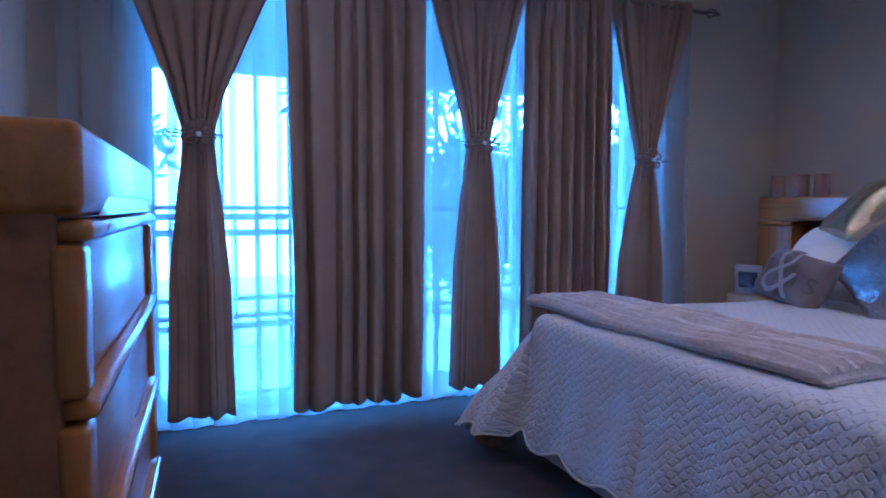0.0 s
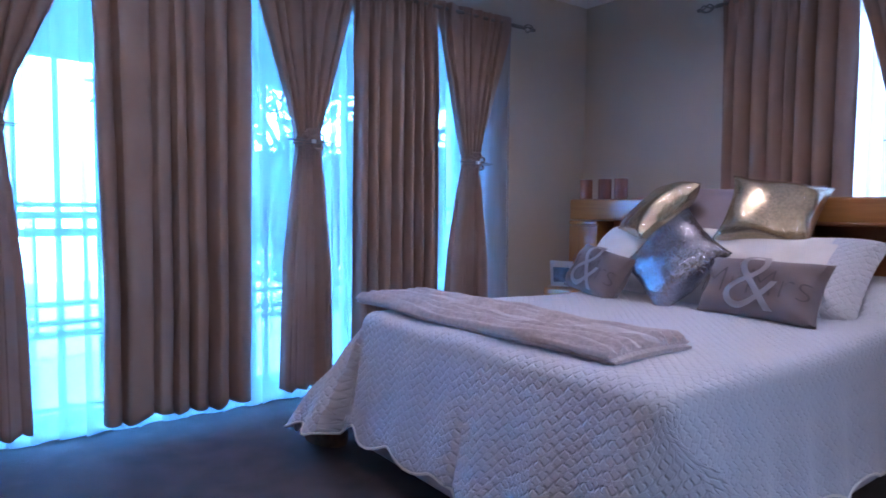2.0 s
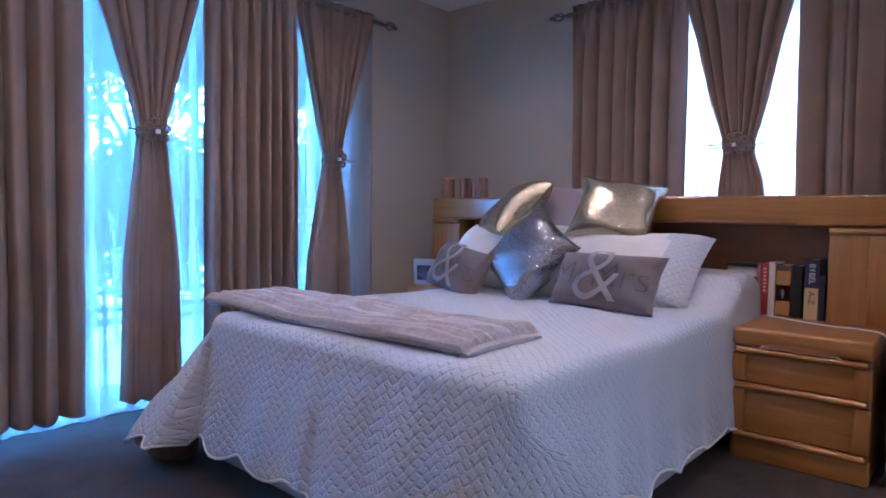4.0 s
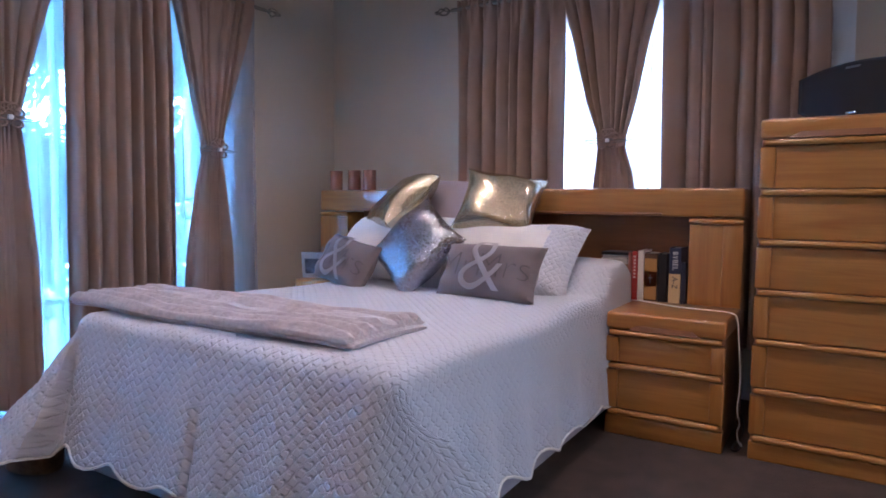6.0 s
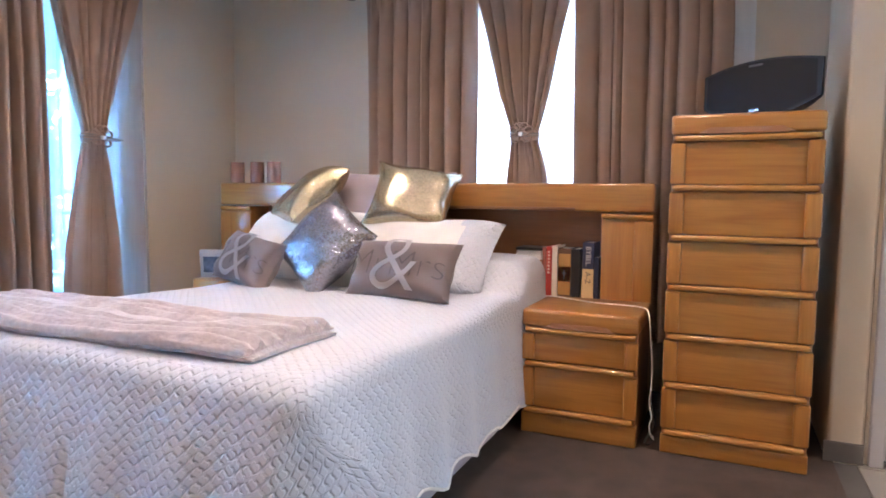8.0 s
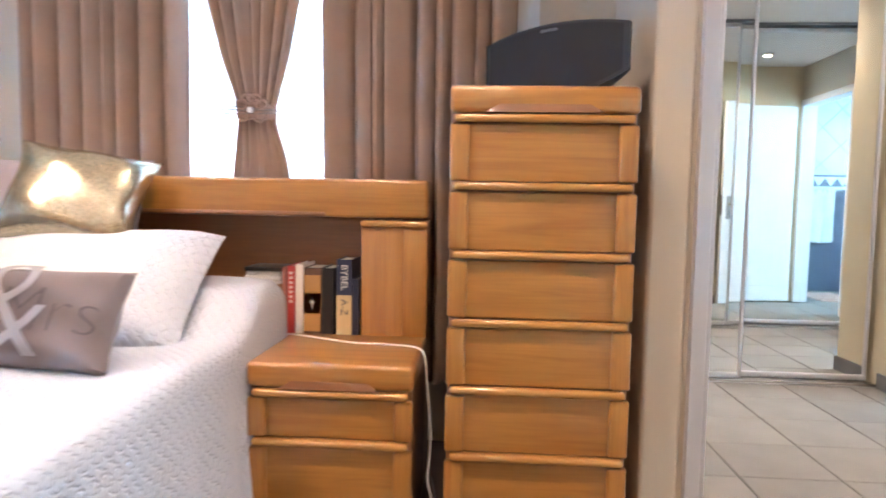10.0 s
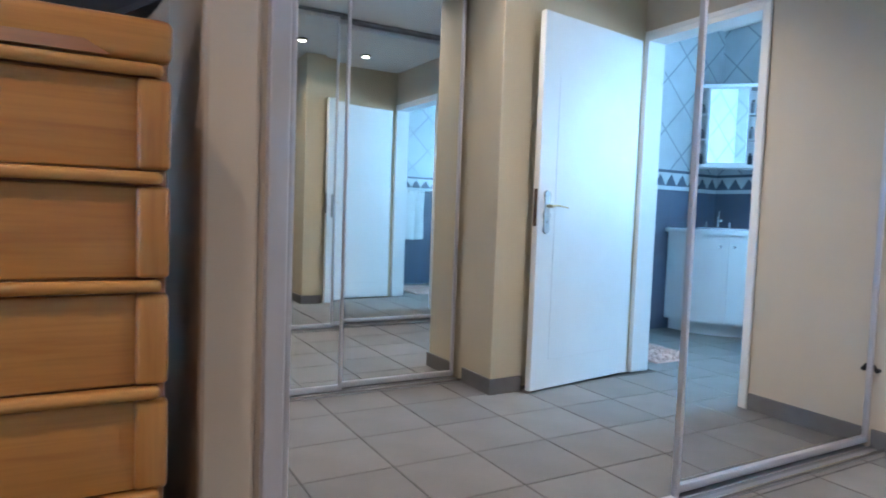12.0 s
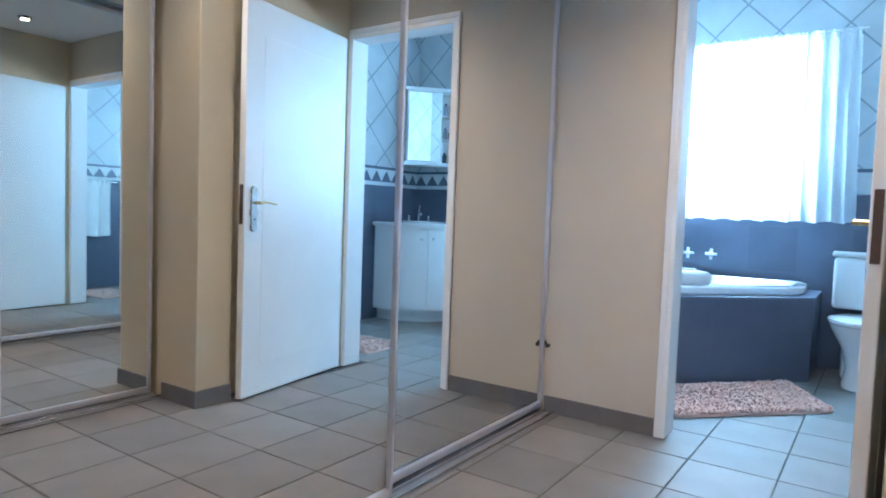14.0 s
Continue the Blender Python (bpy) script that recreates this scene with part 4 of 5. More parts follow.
for px in (1.95, 3.5):
    for py in (BY_0 + 0.15, BY_1 - 0.12):
        bm = bmesh.new()
        rod_between(bm, (px, py, 0), (px, py, 0.052), 0.03, 0.04)
        part("leg", bm, OAK_SHADED, bed)
# stand-in for the brown shape under the bedspread's far corner
bm = bmesh.new()
lathe(bm, [(0.6, 0.0), (0.92, 0.012), (1.0, 0.06), (0.96, 0.12), (0.78, 0.165), (0.4, 0.185)], 24, (1.765, 3.40, 0.0), 0.085, 0.13)
for v in bm.verts:
    v.co.x += 0.006 * math.sin(19 * v.co.z + 7 * v.co.y)
    v.co.y += 0.008 * math.sin(31 * v.co.x + 23 * v.co.z)
tagged(mesh_ob("brown_standin", bm, plain("brown_weave", (0.17, 0.105, 0.062), 0.9, vary=0.3, scale=30, fine=110, relief=1.0)), "small brown woven shape on the carpet at the bed foot", "bag")


def coverlet():
    """Quilted spread: flat on the mattress, rolled over three edges, flared and scalloped at the hem."""
    R, D = 0.06, 0.43
    nx, ny = 150, 150
    X0, X1, Y0, Y1 = BXF - D, BXH - 0.01, BY_0 - D, BY_1 + D
    bm = bmesh.new()

    def f(u, v):
        X, Y = X0 + (X1 - X0) * u, Y0 + (Y1 - Y0) * v
        ex = max(0.0, BXF + R - X)
        ey = max(0.0, BY_0 + R - Y) + max(0.0, Y - (BY_1 - R))
        sy = -1 if Y < (BY_0 + BY_1) / 2 else 1
        d = math.hypot(ex, ey)
        cx, cy = max(X, BXF + R), min(max(Y, BY_0 + R), BY_1 - R)
        bulge = 0.006 * math.sin(7 * X + 3 * Y) + 0.004 * math.sin(11 * Y - 4 * X)
        if d < 1e-6:
            hump = 0.0
            if X > 3.22:
                k = min(1, (X - 3.22) / 0.2)
                hump = 0.125 * k * k * (3 - 2 * k)
            return (cx, cy, BZ + bulge + hump)
        dx, dy = -ex / d, sy * ey / d
        corner = 2 * min(ex, ey) / (ex + ey)
        lim = R + D - 0.012 + 0.02 * math.cos(2 * math.pi * (X if ey > ex else Y) / 0.27)
        lim += 0.10 * corner
        t = d * lim / (max(ex, ey) / max(1e-6, d) and (R + D) * math.hypot(1, min(ex, ey) / max(ex, ey)))
        arc = R * math.pi / 2
        hump = 0.0
        if X > 3.22:
            k = min(1, (X - 3.22) / 0.2)
            hump = 0.125 * k * k * (3 - 2 * k)
        if t < arc:
            a = t / R
            out, down = R * math.sin(a), R * (1 - math.cos(a))
        else:
            q = t - arc
            fl = (0.09 if ey > ex else 0.20) + (0.0 if sy < 0 else 0.25) * corner + (0.22 if sy > 0 and corner > 0.2 else 0)
            fold = 0.012 * math.sin(2 * math.pi * (X if ey > ex else Y) / 0.23 + sy) * min(1, q / 0.25)
            out, down = R + q * math.sin(fl) + fold, R + q * math.cos(fl)
        z = max(0.035, BZ + bulge * max(0, 1 - t * 4) + hump * max(0, 1 - t / 0.5) - down)
        if sy < 0 and ex > 0 and ey > 0 and t > arc:
            # the foot sheet wraps round the corner and turns back under itself in one sharp fold
            q = t - arc
            az, turn = math.atan2(ey, ex), 1.0
            front, side, tip, wrap = R + q * 0.20, R + q * 0.05, R + q * 0.54, q * 0.52
            if az < turn:
                k = az / turn
                px, py = front - (front + wrap) * k ** 1.3, tip * k
            else:
                k = (az - turn) / (math.pi / 2 - turn)
                px, py = -wrap * (1 - k), tip + (side - tip) * min(1.0, k * 4)
            w = min(1.0, q / 0.12)
            return (cx + dx * out * (1 - w) - px * w, cy + dy * out * (1 - w) - py * w, z)
        return (cx + dx * out, cy + dy * out, z)

    vs = grid_mesh(bm, nx, ny, f)
    sheet_uv(bm, nx, ny, vs, X1 - X0, Y1 - Y0)
    edge = [r[0].co.copy() for r in vs]
    sides = [[v.co.copy() for v in vs[0]], [v.co.copy() for v in vs[-1]]]
    ob = mesh_ob("bedspread", bm, QUILT)
    so = ob.modifiers.new("thickness", "SOLIDIFY")
    so.thickness, so.offset = 0.012, -1
    for run in [edge] + sides:
        hb_ = bmesh.new()
        for p, q in zip(run[::2], run[2::2]):
            if (q - p).length > 1e-4:
                rod_between(hb_, p, q, 0.005, seg=6)
        part("hem_binding", hb_, LINEN, ob, "narrow stitched white hem")
    return tagged(ob, "white quilted bedspread with a scalloped hem on the bed", "bedspread")


coverlet()


def cushion(name, label, w, h, t, m, material, category="cushion", group="", pinch=0.10, parent=None, seg=28, seed=0):
    """A stuffed cushion with pulled-in sides and pointed corners, lying in its own xy plane."""
    rng = random.Random(seed)
    a, b = rng.uniform(0, 6), rng.uniform(0, 6)
    bm = bmesh.new()
    for s in (1, -1):
        def f(u, v, s=s):
            x, y = 2 * u - 1, 2 * v - 1
            px = x * (1 - pinch * (1 - y * y) * abs(x) ** 2) * w / 2
            py = y * (1 - pinch * (1 - x * x) * abs(y) ** 2) * h / 2
            k = max(0.0, (1 - x ** 4) * (1 - y ** 4)) ** 0.55
            wr = 0.012 * math.sin(5 * x + a + 3 * y) * math.sin(4 * y + b) * (1 - k * 0.5)
            return (px, py, s * (t / 2 * k + (wr if k > 0.02 else 0)))
        vs = grid_mesh(bm, seg, seg, f)
        sheet_uv(bm, seg, seg, vs, w, h)
    bmesh.ops.remove_doubles(bm, verts=bm.verts, dist=0.0008)
    ob = mesh_ob(name, bm, material)
    ob.matrix_basis = m
    return tagged(ob, label, category, group)


def standing(x, y, z, yaw, lean, spin=0.0):
    """Faces -x, turned by yaw about the upright, leaning back, spun in its own plane."""
    return pose(x, y, z, 0, 0, yaw) @ pose(0, 0, 0, 90 - lean, 0, -90) @ pose(0, 0, 0, 0, 0, spin)


pillow = cushion("pillow", "long white pillow with a quilted end lying against the headboard", 0.80, 0.46, 0.19, standing(3.315, 2.375, 0.695, 2, 50), LINEN, "pillow", "bed pillows", 0.05, seed=1)
pillow.data.materials.append(QUILT)
for poly in pillow.data.polygons:
    if poly.center.x > 0.24:
        poly.material_index = 1
cushion("pillow", "long white pillow lying against the headboard", 0.74, 0.46, 0.19, standing(3.34, 2.99, 0.72, -3, 50), LINEN, "pillow", "bed pillows", 0.05, seed=2)
cushion("pillow", "lilac grey pillow behind the gold cushions", 0.66, 0.46, 0.14, standing(3.575, 2.62, 0.87, 0, 20), LILAC, "pillow", "bed pillows", 0.05, seed=3)
cushion("cushion", "gold sequinned square cushion standing upright", 0.42, 0.36, 0.17, standing(3.46, 2.435, 0.955, 20, 32, -10), GOLD, "cushion", "gold cushions", 0.14, seed=4)
cushion("cushion", "gold sequinned square cushion leaning over", 0.40, 0.40, 0.17, pose(3.46, 3.02, 0.962, -30, 0, 0) @ standing(0, 0, 0, 0, 60, 45), GOLD, "cushion", "gold cushions", 0.09, seed=5)
cushion("cushion", "silver sequinned cushion standing on its corner", 0.39, 0.39, 0.15, standing(3.05, 2.65, 0.755, -8, 31, 56), SILVER, "cushion", "", 0.09, seed=6)


def print_on(ob, word, size, x_at, y_at, w, h, lift, material, name, label, thin):
    """Flat printed lettering that follows the bulge of a cushion."""
    cu = bpy.data.curves.new(name, "FONT")
    cu.body, cu.size, cu.align_x, cu.align_y, cu.extrude = word, size, "CENTER", "CENTER", 0.0006
    cu.offset = thin
    txt = new("lettering_source", cu)
    dg = bpy.context.evaluated_depsgraph_get()
    me = bpy.data.meshes.new_from_object(txt.evaluated_get(dg))
    bpy.data.objects.remove(txt)
    bm = bmesh.new()
    bm.from_mesh(me)
    bmesh.ops.triangulate(bm, faces=bm.faces)
    for _ in range(3):
        long = [e for e in bm.edges if e.calc_length() > 0.02]
        bmesh.ops.subdivide_edges(bm, edges=long, cuts=1)
        bmesh.ops.triangulate(bm, faces=bm.faces)
    for v in bm.verts:
        v.co.x, v.co.y = v.co.x + x_at, v.co.y + y_at
        x, y = max(-1, min(1, 2 * v.co.x / w)), max(-1, min(1, 2 * v.co.y / h))
        k = max(0.0, (1 - x ** 4) * (1 - y ** 4)) ** 0.55
        v.co.z = 0.065 * k + lift
    p = part(name, bm, material, None, label, False)
    p.parent = ob


def ampersand_cushion(m, w, h, group):
    ob = cushion("cushion", "taupe velvet oblong cushion printed with a pale ampersand", w, h, 0.13, m, TAUPE, "cushion", group, 0.07, seed=9)
    print_on(ob, "Mr", 0.155, -0.27 * w, -0.005, w, h, 0.0075, PRINT_DARK, "lettering", "dark printed letters", -0.004)
    print_on(ob, "Mrs", 0.155, 0.20 * w, -0.005, w, h, 0.0075, PRINT_DARK, "lettering", "dark printed letters", -0.004)
    print_on(ob, "&", 0.35, 0.0, 0.0, w, h, 0.0087, PRINT, "ampersand_print", "pale printed ampersand", -0.005)
    return ob


ampersand_cushion(standing(2.93, 2.205, 0.678, -3, 30, 0), 0.46, 0.245, "ampersand cushions")
ampersand_cushion(standing(3.0, 3.02, 0.668, -14, 30, -8), 0.42, 0.245, "ampersand cushions")


def throw():
    """A plush blanket folded in layers, with broken ridges of pile running along it."""
    x0, x1, y0, y1 = 1.845, 2.20, 2.03, 3.30
    root = thing("throw_blanket", "folded grey-pink plush throw across the bed foot", "blanket", ((x0 + x1) / 2, (y0 + y1) / 2, BZ))
    plush = plain("plush_throw", (0.46, 0.40, 0.40), 0.95, vary=0.16, scale=55, fine=85, relief=1.0, stretch=(1.5, 0.8, 1), sheen=0.6)
    rng = random.Random(17)
    ph = [rng.uniform(0, 6.28) for _ in range(6)]
    for name, za, zb, cut in (("lower_layer", 0.002, 0.030, 0.0), ("upper_layer", 0.008, 0.054, 0.014)):
        bm = bmesh.new()

        def f(u, v):
            a = 2 * math.pi * u
            sx, sz = math.cos(a), math.sin(a)
            px = (abs(sx) ** 0.45) * (1 if sx >= 0 else -1)
            pz = (abs(sz) ** 0.6) * (1 if sz >= 0 else -1)
            y = y0 + cut + (y1 - y0 - cut) * v
            wave = px * 25 + 1.5 * math.sin(6.5 * y + ph[0]) + 0.8 * math.sin(17 * y + ph[1])
            brk = 0.7 + 0.3 * math.sin(23 * y + 5 * px + ph[2]) * math.sin(9 * y - 7 * px + ph[3])
            rib = 0.013 * math.sin(wave) * brk * max(0.0, pz) if cut else 0.0
            wob = 0.010 * math.sin(5 * y + ph[4]) + 0.005 * math.sin(13 * y + ph[5])
            end = 1 - 0.6 * max(0, (abs(2 * v - 1) - 0.97) / 0.03)
            half = (x1 - x0) / 2 - (0.0 if cut else 0.008)
            zc, zh = (za + zb) / 2, (zb - za) / 2
            return ((x0 + x1) / 2 + px * half + wob + 0.02 * (0.5 - v), y, BZ + zc + pz * zh * end + rib + 0.004 * math.sin(7 * y + 2 * px))

        vs = grid_mesh(bm, 190, 150, f)
        bm.faces.new(vs[0][:-1]), bm.faces.new(vs[-1][:-1][::-1])
        bmesh.ops.remove_doubles(bm, verts=bm.verts, dist=0.0004)
        part(name, bm, plush, root)


throw()

# ---- small things in the bedroom ----
for yy in (3.722, 3.575, 3.455):
    root = thing("candle_holder", "reddish brown wood-grained candle cylinder on the headboard", "candle holder", (3.72, yy, 1.035), "candle holders")
    bm = bmesh.new()
    lathe(bm, [(0.036, 0), (0.040, 0.003), (0.040, 0.118), (0.038, 0.121), (0.035, 0.121), (0.034, 0.09)], 20, (3.72, yy, 1.035))
    part("cylinder", bm, COPPER, root)
    bm = bmesh.new()
    lathe(bm, [(0.032, 0), (0.032, 0.006)], 16, (3.72, yy, 1.12))
    part("wax", bm, LINEN, root)

fr = thing("picture_frame", "small silver framed picture on the far bedside table", "picture frame", (3.50, 3.705, 0.50))
fm = pose(3.50, 3.705, 0.50, 0, 0, 28) @ pose(0, 0, 0, 0, -10, 0)
bm = bmesh.new()
box(bm, -0.008, -0.07, 0, 0.008, 0.07, 0.16, 0.004, 2)
bmesh.ops.transform(bm, matrix=fm, verts=bm.verts)
part("frame", bm, plain("frame_silver", (0.55, 0.57, 0.6), 0.35, 0.3), fr)
bm = bmesh.new()
box(bm, -0.011, -0.05, 0.03, -0.0085, 0.05, 0.122)
bmesh.ops.transform(bm, matrix=fm, verts=bm.verts)
part("picture", bm, plain("photo_print", (0.10, 0.13, 0.18), 0.2, vary=0.6, scale=25), fr)

# books on the headboard shelf
SH = 0.5005


def book(y0, y1, h, colour, deep=0.15, spine=3.655, lab="", lean=0.0):
    y0, y1 = y0 + YB, y1 + YB
    root = thing("book", lab, "book", (spine + deep / 2, (y0 + y1) / 2, SH), "books on the headboard shelf")
    bm = bmesh.new()
    box(bm, spine, y0, SH, spine + 0.004, y1, SH + h, 0.0015, 1)
    box(bm, spine + 0.003, y0, SH, spine + deep, y0 + 0.003, SH + h)
    box(bm, spine + 0.003, y1 - 0.003, SH, spine + deep, y1, SH + h)
    cov = part("cover", bm, plain("book_cover", colour, 0.45, vary=0.06), root, "", False)
    bm = bmesh.new()
    box(bm, spine + 0.0045, y0 + 0.0035, SH + 0.003, spine + deep - 0.004, y1 - 0.0035, SH + h - 0.004)
    part("pages", bm, plain("paper", (0.72, 0.68, 0.6), 0.8), root, "", False)
    return root, spine


def patch(root, spine, y0, y1, z0, z1, colour, name="spine_patch"):
    y0, y1 = y0 + YB, y1 + YB
    bm = bmesh.new()
    box(bm, spine - 0.0012, y0, SH + z0, spine + 0.001, y1, SH + z1)
    part(name, bm, plain("spine_ink", colour, 0.5, vary=0.08), root, "", False)


def spine_text(root, spine, y, z, word, size, colour, turn=90):
    cu = bpy.data.curves.new("title", "FONT")
    cu.body, cu.size, cu.align_x, cu.align_y, cu.extrude = word, size, "CENTER", "CENTER", 0.0003
    src = new("title_src", cu)
    me = bpy.data.meshes.new_from_object(src.evaluated_get(bpy.context.evaluated_depsgraph_get()))
    bpy.data.objects.remove(src)
    bm = bmesh.new()
    bm.from_mesh(me)
    bmesh.ops.transform(bm, matrix=Matrix.Translation((spine - 0.0018, y + YB, SH + z)) @ pose(0, 0, 0, 90, 0, -90) @ pose(0, 0, 0, 0, 0, -turn), verts=bm.verts)
    part("title", bm, plain("title_ink", colour, 0.5, vary=0.02), root, "", False)


YB = 0.025
b, s = book(1.565, 1.585, 0.20, (0.02, 0.025, 0.05), lab="thin dark blue paperback book")
b, s = book(1.588, 1.640, 0.265, (0.02, 0.025, 0.06), lab="thick book with a dark blue and cream spine")
patch(b, s, 1.588, 1.640, 0.0, 0.145, (0.62, 0.47, 0.25))
spine_text(b, s, 1.614, 0.205, "BYBEL", 0.032, (0.7, 0.68, 0.62))
spine_text(b, s, 1.614, 0.105, "A-Z", 0.034, (0.05, 0.05, 0.07))
b, s = book(1.650, 1.690, 0.235, (0.012, 0.012, 0.014), lab="thick black hardback book")
b, s = book(1.692, 1.752, 0.235, (0.10, 0.05, 0.03), lab="thick book with a glowing sunset spine")
patch(b, s, 1.694, 1.750, 0.02, 0.21, (0.42, 0.22, 0.07))
patch(b, s, 1.6945, 1.7495, 0.08, 0.15, (0.38, 0.06, 0.03))
bm = bmesh.new()
box(bm, s - 0.0025, YB + 1.720, SH + 0.095, s - 0.001, YB + 1.724, SH + 0.135)
box(bm, s - 0.0025, YB + 1.713, SH + 0.118, s - 0.001, YB + 1.731, SH + 0.122)
part("cross_print", bm, PRINT, b, "", False)
b, s = book(1.755, 1.780, 0.245, (0.72, 0.66, 0.6), lab="slim white hardback book")
b, s = book(1.783, 1.808, 0.24, (0.48, 0.05, 0.045), lab="slim red book with pale title")
for k in range(7):
    patch(b, s, 1.790, 1.801, 0.115 + k * 0.016, 0.124 + k * 0.016, (0.7, 0.55, 0.5), "title_bar")
b, s = book(1.812, 1.826, 0.235, (0.40, 0.16, 0.13), lab="thin faded red book")
root = thing("paper_stack", "small wooden box with white papers and a black folder on top", "paper stack", (3.74, 1.89, SH))
bm = bmesh.new()
box(bm, 3.67, 1.862, SH, 3.80, 1.98, SH + 0.175, 0.004, 1)
part("box", bm, OAK, root)
for k in range(3):
    bm = bmesh.new()
    box(bm, 3.665 + k * 0.004, 1.858 + k * 0.003, SH + 0.1755 + k * 0.014, 3.80, 1.99 - k * 0.004, SH + 0.188 + k * 0.014, 0.002, 1)
    part("paper_block", bm, LINEN, root)
bm = bmesh.new()
box(bm, 3.662, 1.83, SH + 0.218, 3.80, 1.985, SH + 0.232, 0.004, 2)
part("folder", bm, BLACK, root, "flat black folder")

# loudspeaker on the tall chest
spk = thing("loudspeaker", "black boat-shaped desktop loudspeaker on the tall chest", "loudspeaker", (3.50, 0.95, 1.268))
SM = pose(3.575, 0.955, 1.272, 0, 0, -37) @ Matrix.Diagonal((0.85, 0.97, 1.0, 1))
n = 28


def sp_top(a):
    return 0.205 + 0.028 * (1 - a * a) - 0.004


def sp_bot(a):
    return 0.012 + 0.055 * max(0, (abs(a) - 0.35) / 0.65) ** 1.4


def speaker_shell(bm, x_front, x_back, shrink):
    f, r = [], []
    for i in range(n + 1):
        a = -1 + 2 * i / n
        y = a * 0.255 * shrink
        zc = (sp_top(a) + sp_bot(a)) / 2
        hh = (sp_top(a) - sp_bot(a)) / 2 * shrink
        bow = 0.02 * a * a
        f.append((bm.verts.new((x_front + bow, y, zc - hh)), bm.verts.new((x_front + bow, y, zc + hh))))
        r.append((bm.verts.new((x_front + bow + (x_back - x_front) * (1 - 0.9 * a * a), y, zc - hh * (0.85 + 0.12 * a * a))), bm.verts.new((x_front + bow + (x_back - x_front) * (1 - 0.9 * a * a), y, zc + hh * (0.9 + 0.08 * a * a)))))
    for i in range(n):
        bm.faces.new((f[i][0], f[i + 1][0], f[i + 1][1], f[i][1]))
        bm.faces.new((r[i][1], r[i + 1][1], r[i + 1][0], r[i][0]))
        bm.faces.new((f[i][1], f[i + 1][1], r[i + 1][1], r[i][1]))
        bm.faces.new((r[i][0], r[i + 1][0], f[i + 1][0], f[i][0]))
    for i in (0, n):
        bm.faces.new((f[i][0], f[i][1], r[i][1], r[i][0]))


bm = bmesh.new()
speaker_shell(bm, -0.075, 0.075, 1.0)
bmesh.ops.bevel(bm, geom=[e for e in bm.edges if e.calc_face_angle(0) > 0.6], offset=0.006, segments=2, affect="EDGES")
bmesh.ops.transform(bm, matrix=SM, verts=bm.verts)
part("body", bm, BLACK, spk)
bm = bmesh.new()
speaker_shell(bm, -0.079, -0.070, 0.93)
bmesh.ops.transform(bm, matrix=SM, verts=bm.verts)
part("grille", bm, BLACK_CLOTH, spk, "black cloth grille")
bm = bmesh.new()
lathe(bm, [(0.075, 0.0), (0.075, 0.006), (0.05, 0.018)], 24, (0, 0, 0), 1.0, 1.5)
bmesh.ops.transform(bm, matrix=SM, verts=bm.verts)
part("foot", bm, BLACK, spk)
bm = bmesh.new()
box(bm, -0.083, -0.022, 0.032, -0.079, 0.022, 0.044, 0.003, 2)
bmesh.ops.transform(bm, matrix=SM, verts=bm.verts)
part("badge", bm, CHROME, spk, "small chrome maker's plate")
bm = bmesh.new()
box(bm, -0.083, -0.03, 0.205, -0.078, 0.03, 0.213, 0.002, 1)
bmesh.ops.transform(bm, matrix=SM, verts=bm.verts)
part("display_bar", bm, plain("grey_plastic", (0.08, 0.08, 0.085), 0.3), spk)
bm = bmesh.new()
box(bm, 3.48, 1.165, 1.268, 3.52, 1.20, 1.29, 0.006, 2)
tagged(mesh_ob("plug_adapter", bm, WHITE), "small white plug adapter on the chest", "adapter")

cable = tube("power_cable", [(3.66, 1.82, 0.505), (3.60, 1.78, 0.522), (3.56, 1.68, 0.519), (3.50, 1.55, 0.519), (3.50, 1.44, 0.519), (3.47, 1.34, 0.521), (3.42, 1.318, 0.505), (3.40, 1.310, 0.42), (3.40, 1.298, 0.30), (3.38, 1.296, 0.22), (3.36, 1.304, 0.15), (3.35, 1.285, 0.10), (3.36, 1.30, 0.07), (3.34, 1.29, 0.03), (3.36, 1.275, 0.004), (3.42, 1.29, 0.004)], 0.0028, WHITE)
cable.location.y = 0.022
tagged(cable, "thin white power cable trailing over the bedside table", "cable")
cable2 = tube("power_cable", [(3.50, 1.30, 0.10), (3.44, 1.275, 0.05), (3.38, 1.30, 0.02), (3.33, 1.28, 0.006), (3.30, 1.30, 0.006), (3.34, 1.315, 0.006), (3.45, 1.30, 0.006)], 0.0035, BLACK)
cable2.location.y = 0.022
tagged(cable2, "black power cord coiled on the carpet", "cable")

# ---- bathroom ----


def prism(bm, pts, z0, z1):
    lo, hi = [bm.verts.new((*p, z0)) for p in pts], [bm.verts.new((*p, z1)) for p in pts]
    k = len(pts)
    for i in range(k):
        bm.faces.new((lo[i], lo[(i + 1) % k], hi[(i + 1) % k], hi[i]))
    bm.faces.new(lo[::-1]), bm.faces.new(hi)


tub = thing("bathtub", "white corner bathtub in a slate tiled surround", "bathtub", (3.2, -3.9, 0))
outer = [(2.475, BYS + 0.002), (2.475, -3.82), (3.13, -3.12), (BX1 - 0.002, -3.12), (BX1 - 0.002, BYS + 0.002)]
bm = bmesh.new()
prism(bm, outer, 0.0, 0.53)
part("surround", bm, tiled("tub_tile", (0.088, 0.099, 0.138), (0.098, 0.109, 0.14), 0.33, 0, 0.01, 0.45, "xz", 0.12), tub, "slate blue tiled surround", False)
bm = bmesh.new()
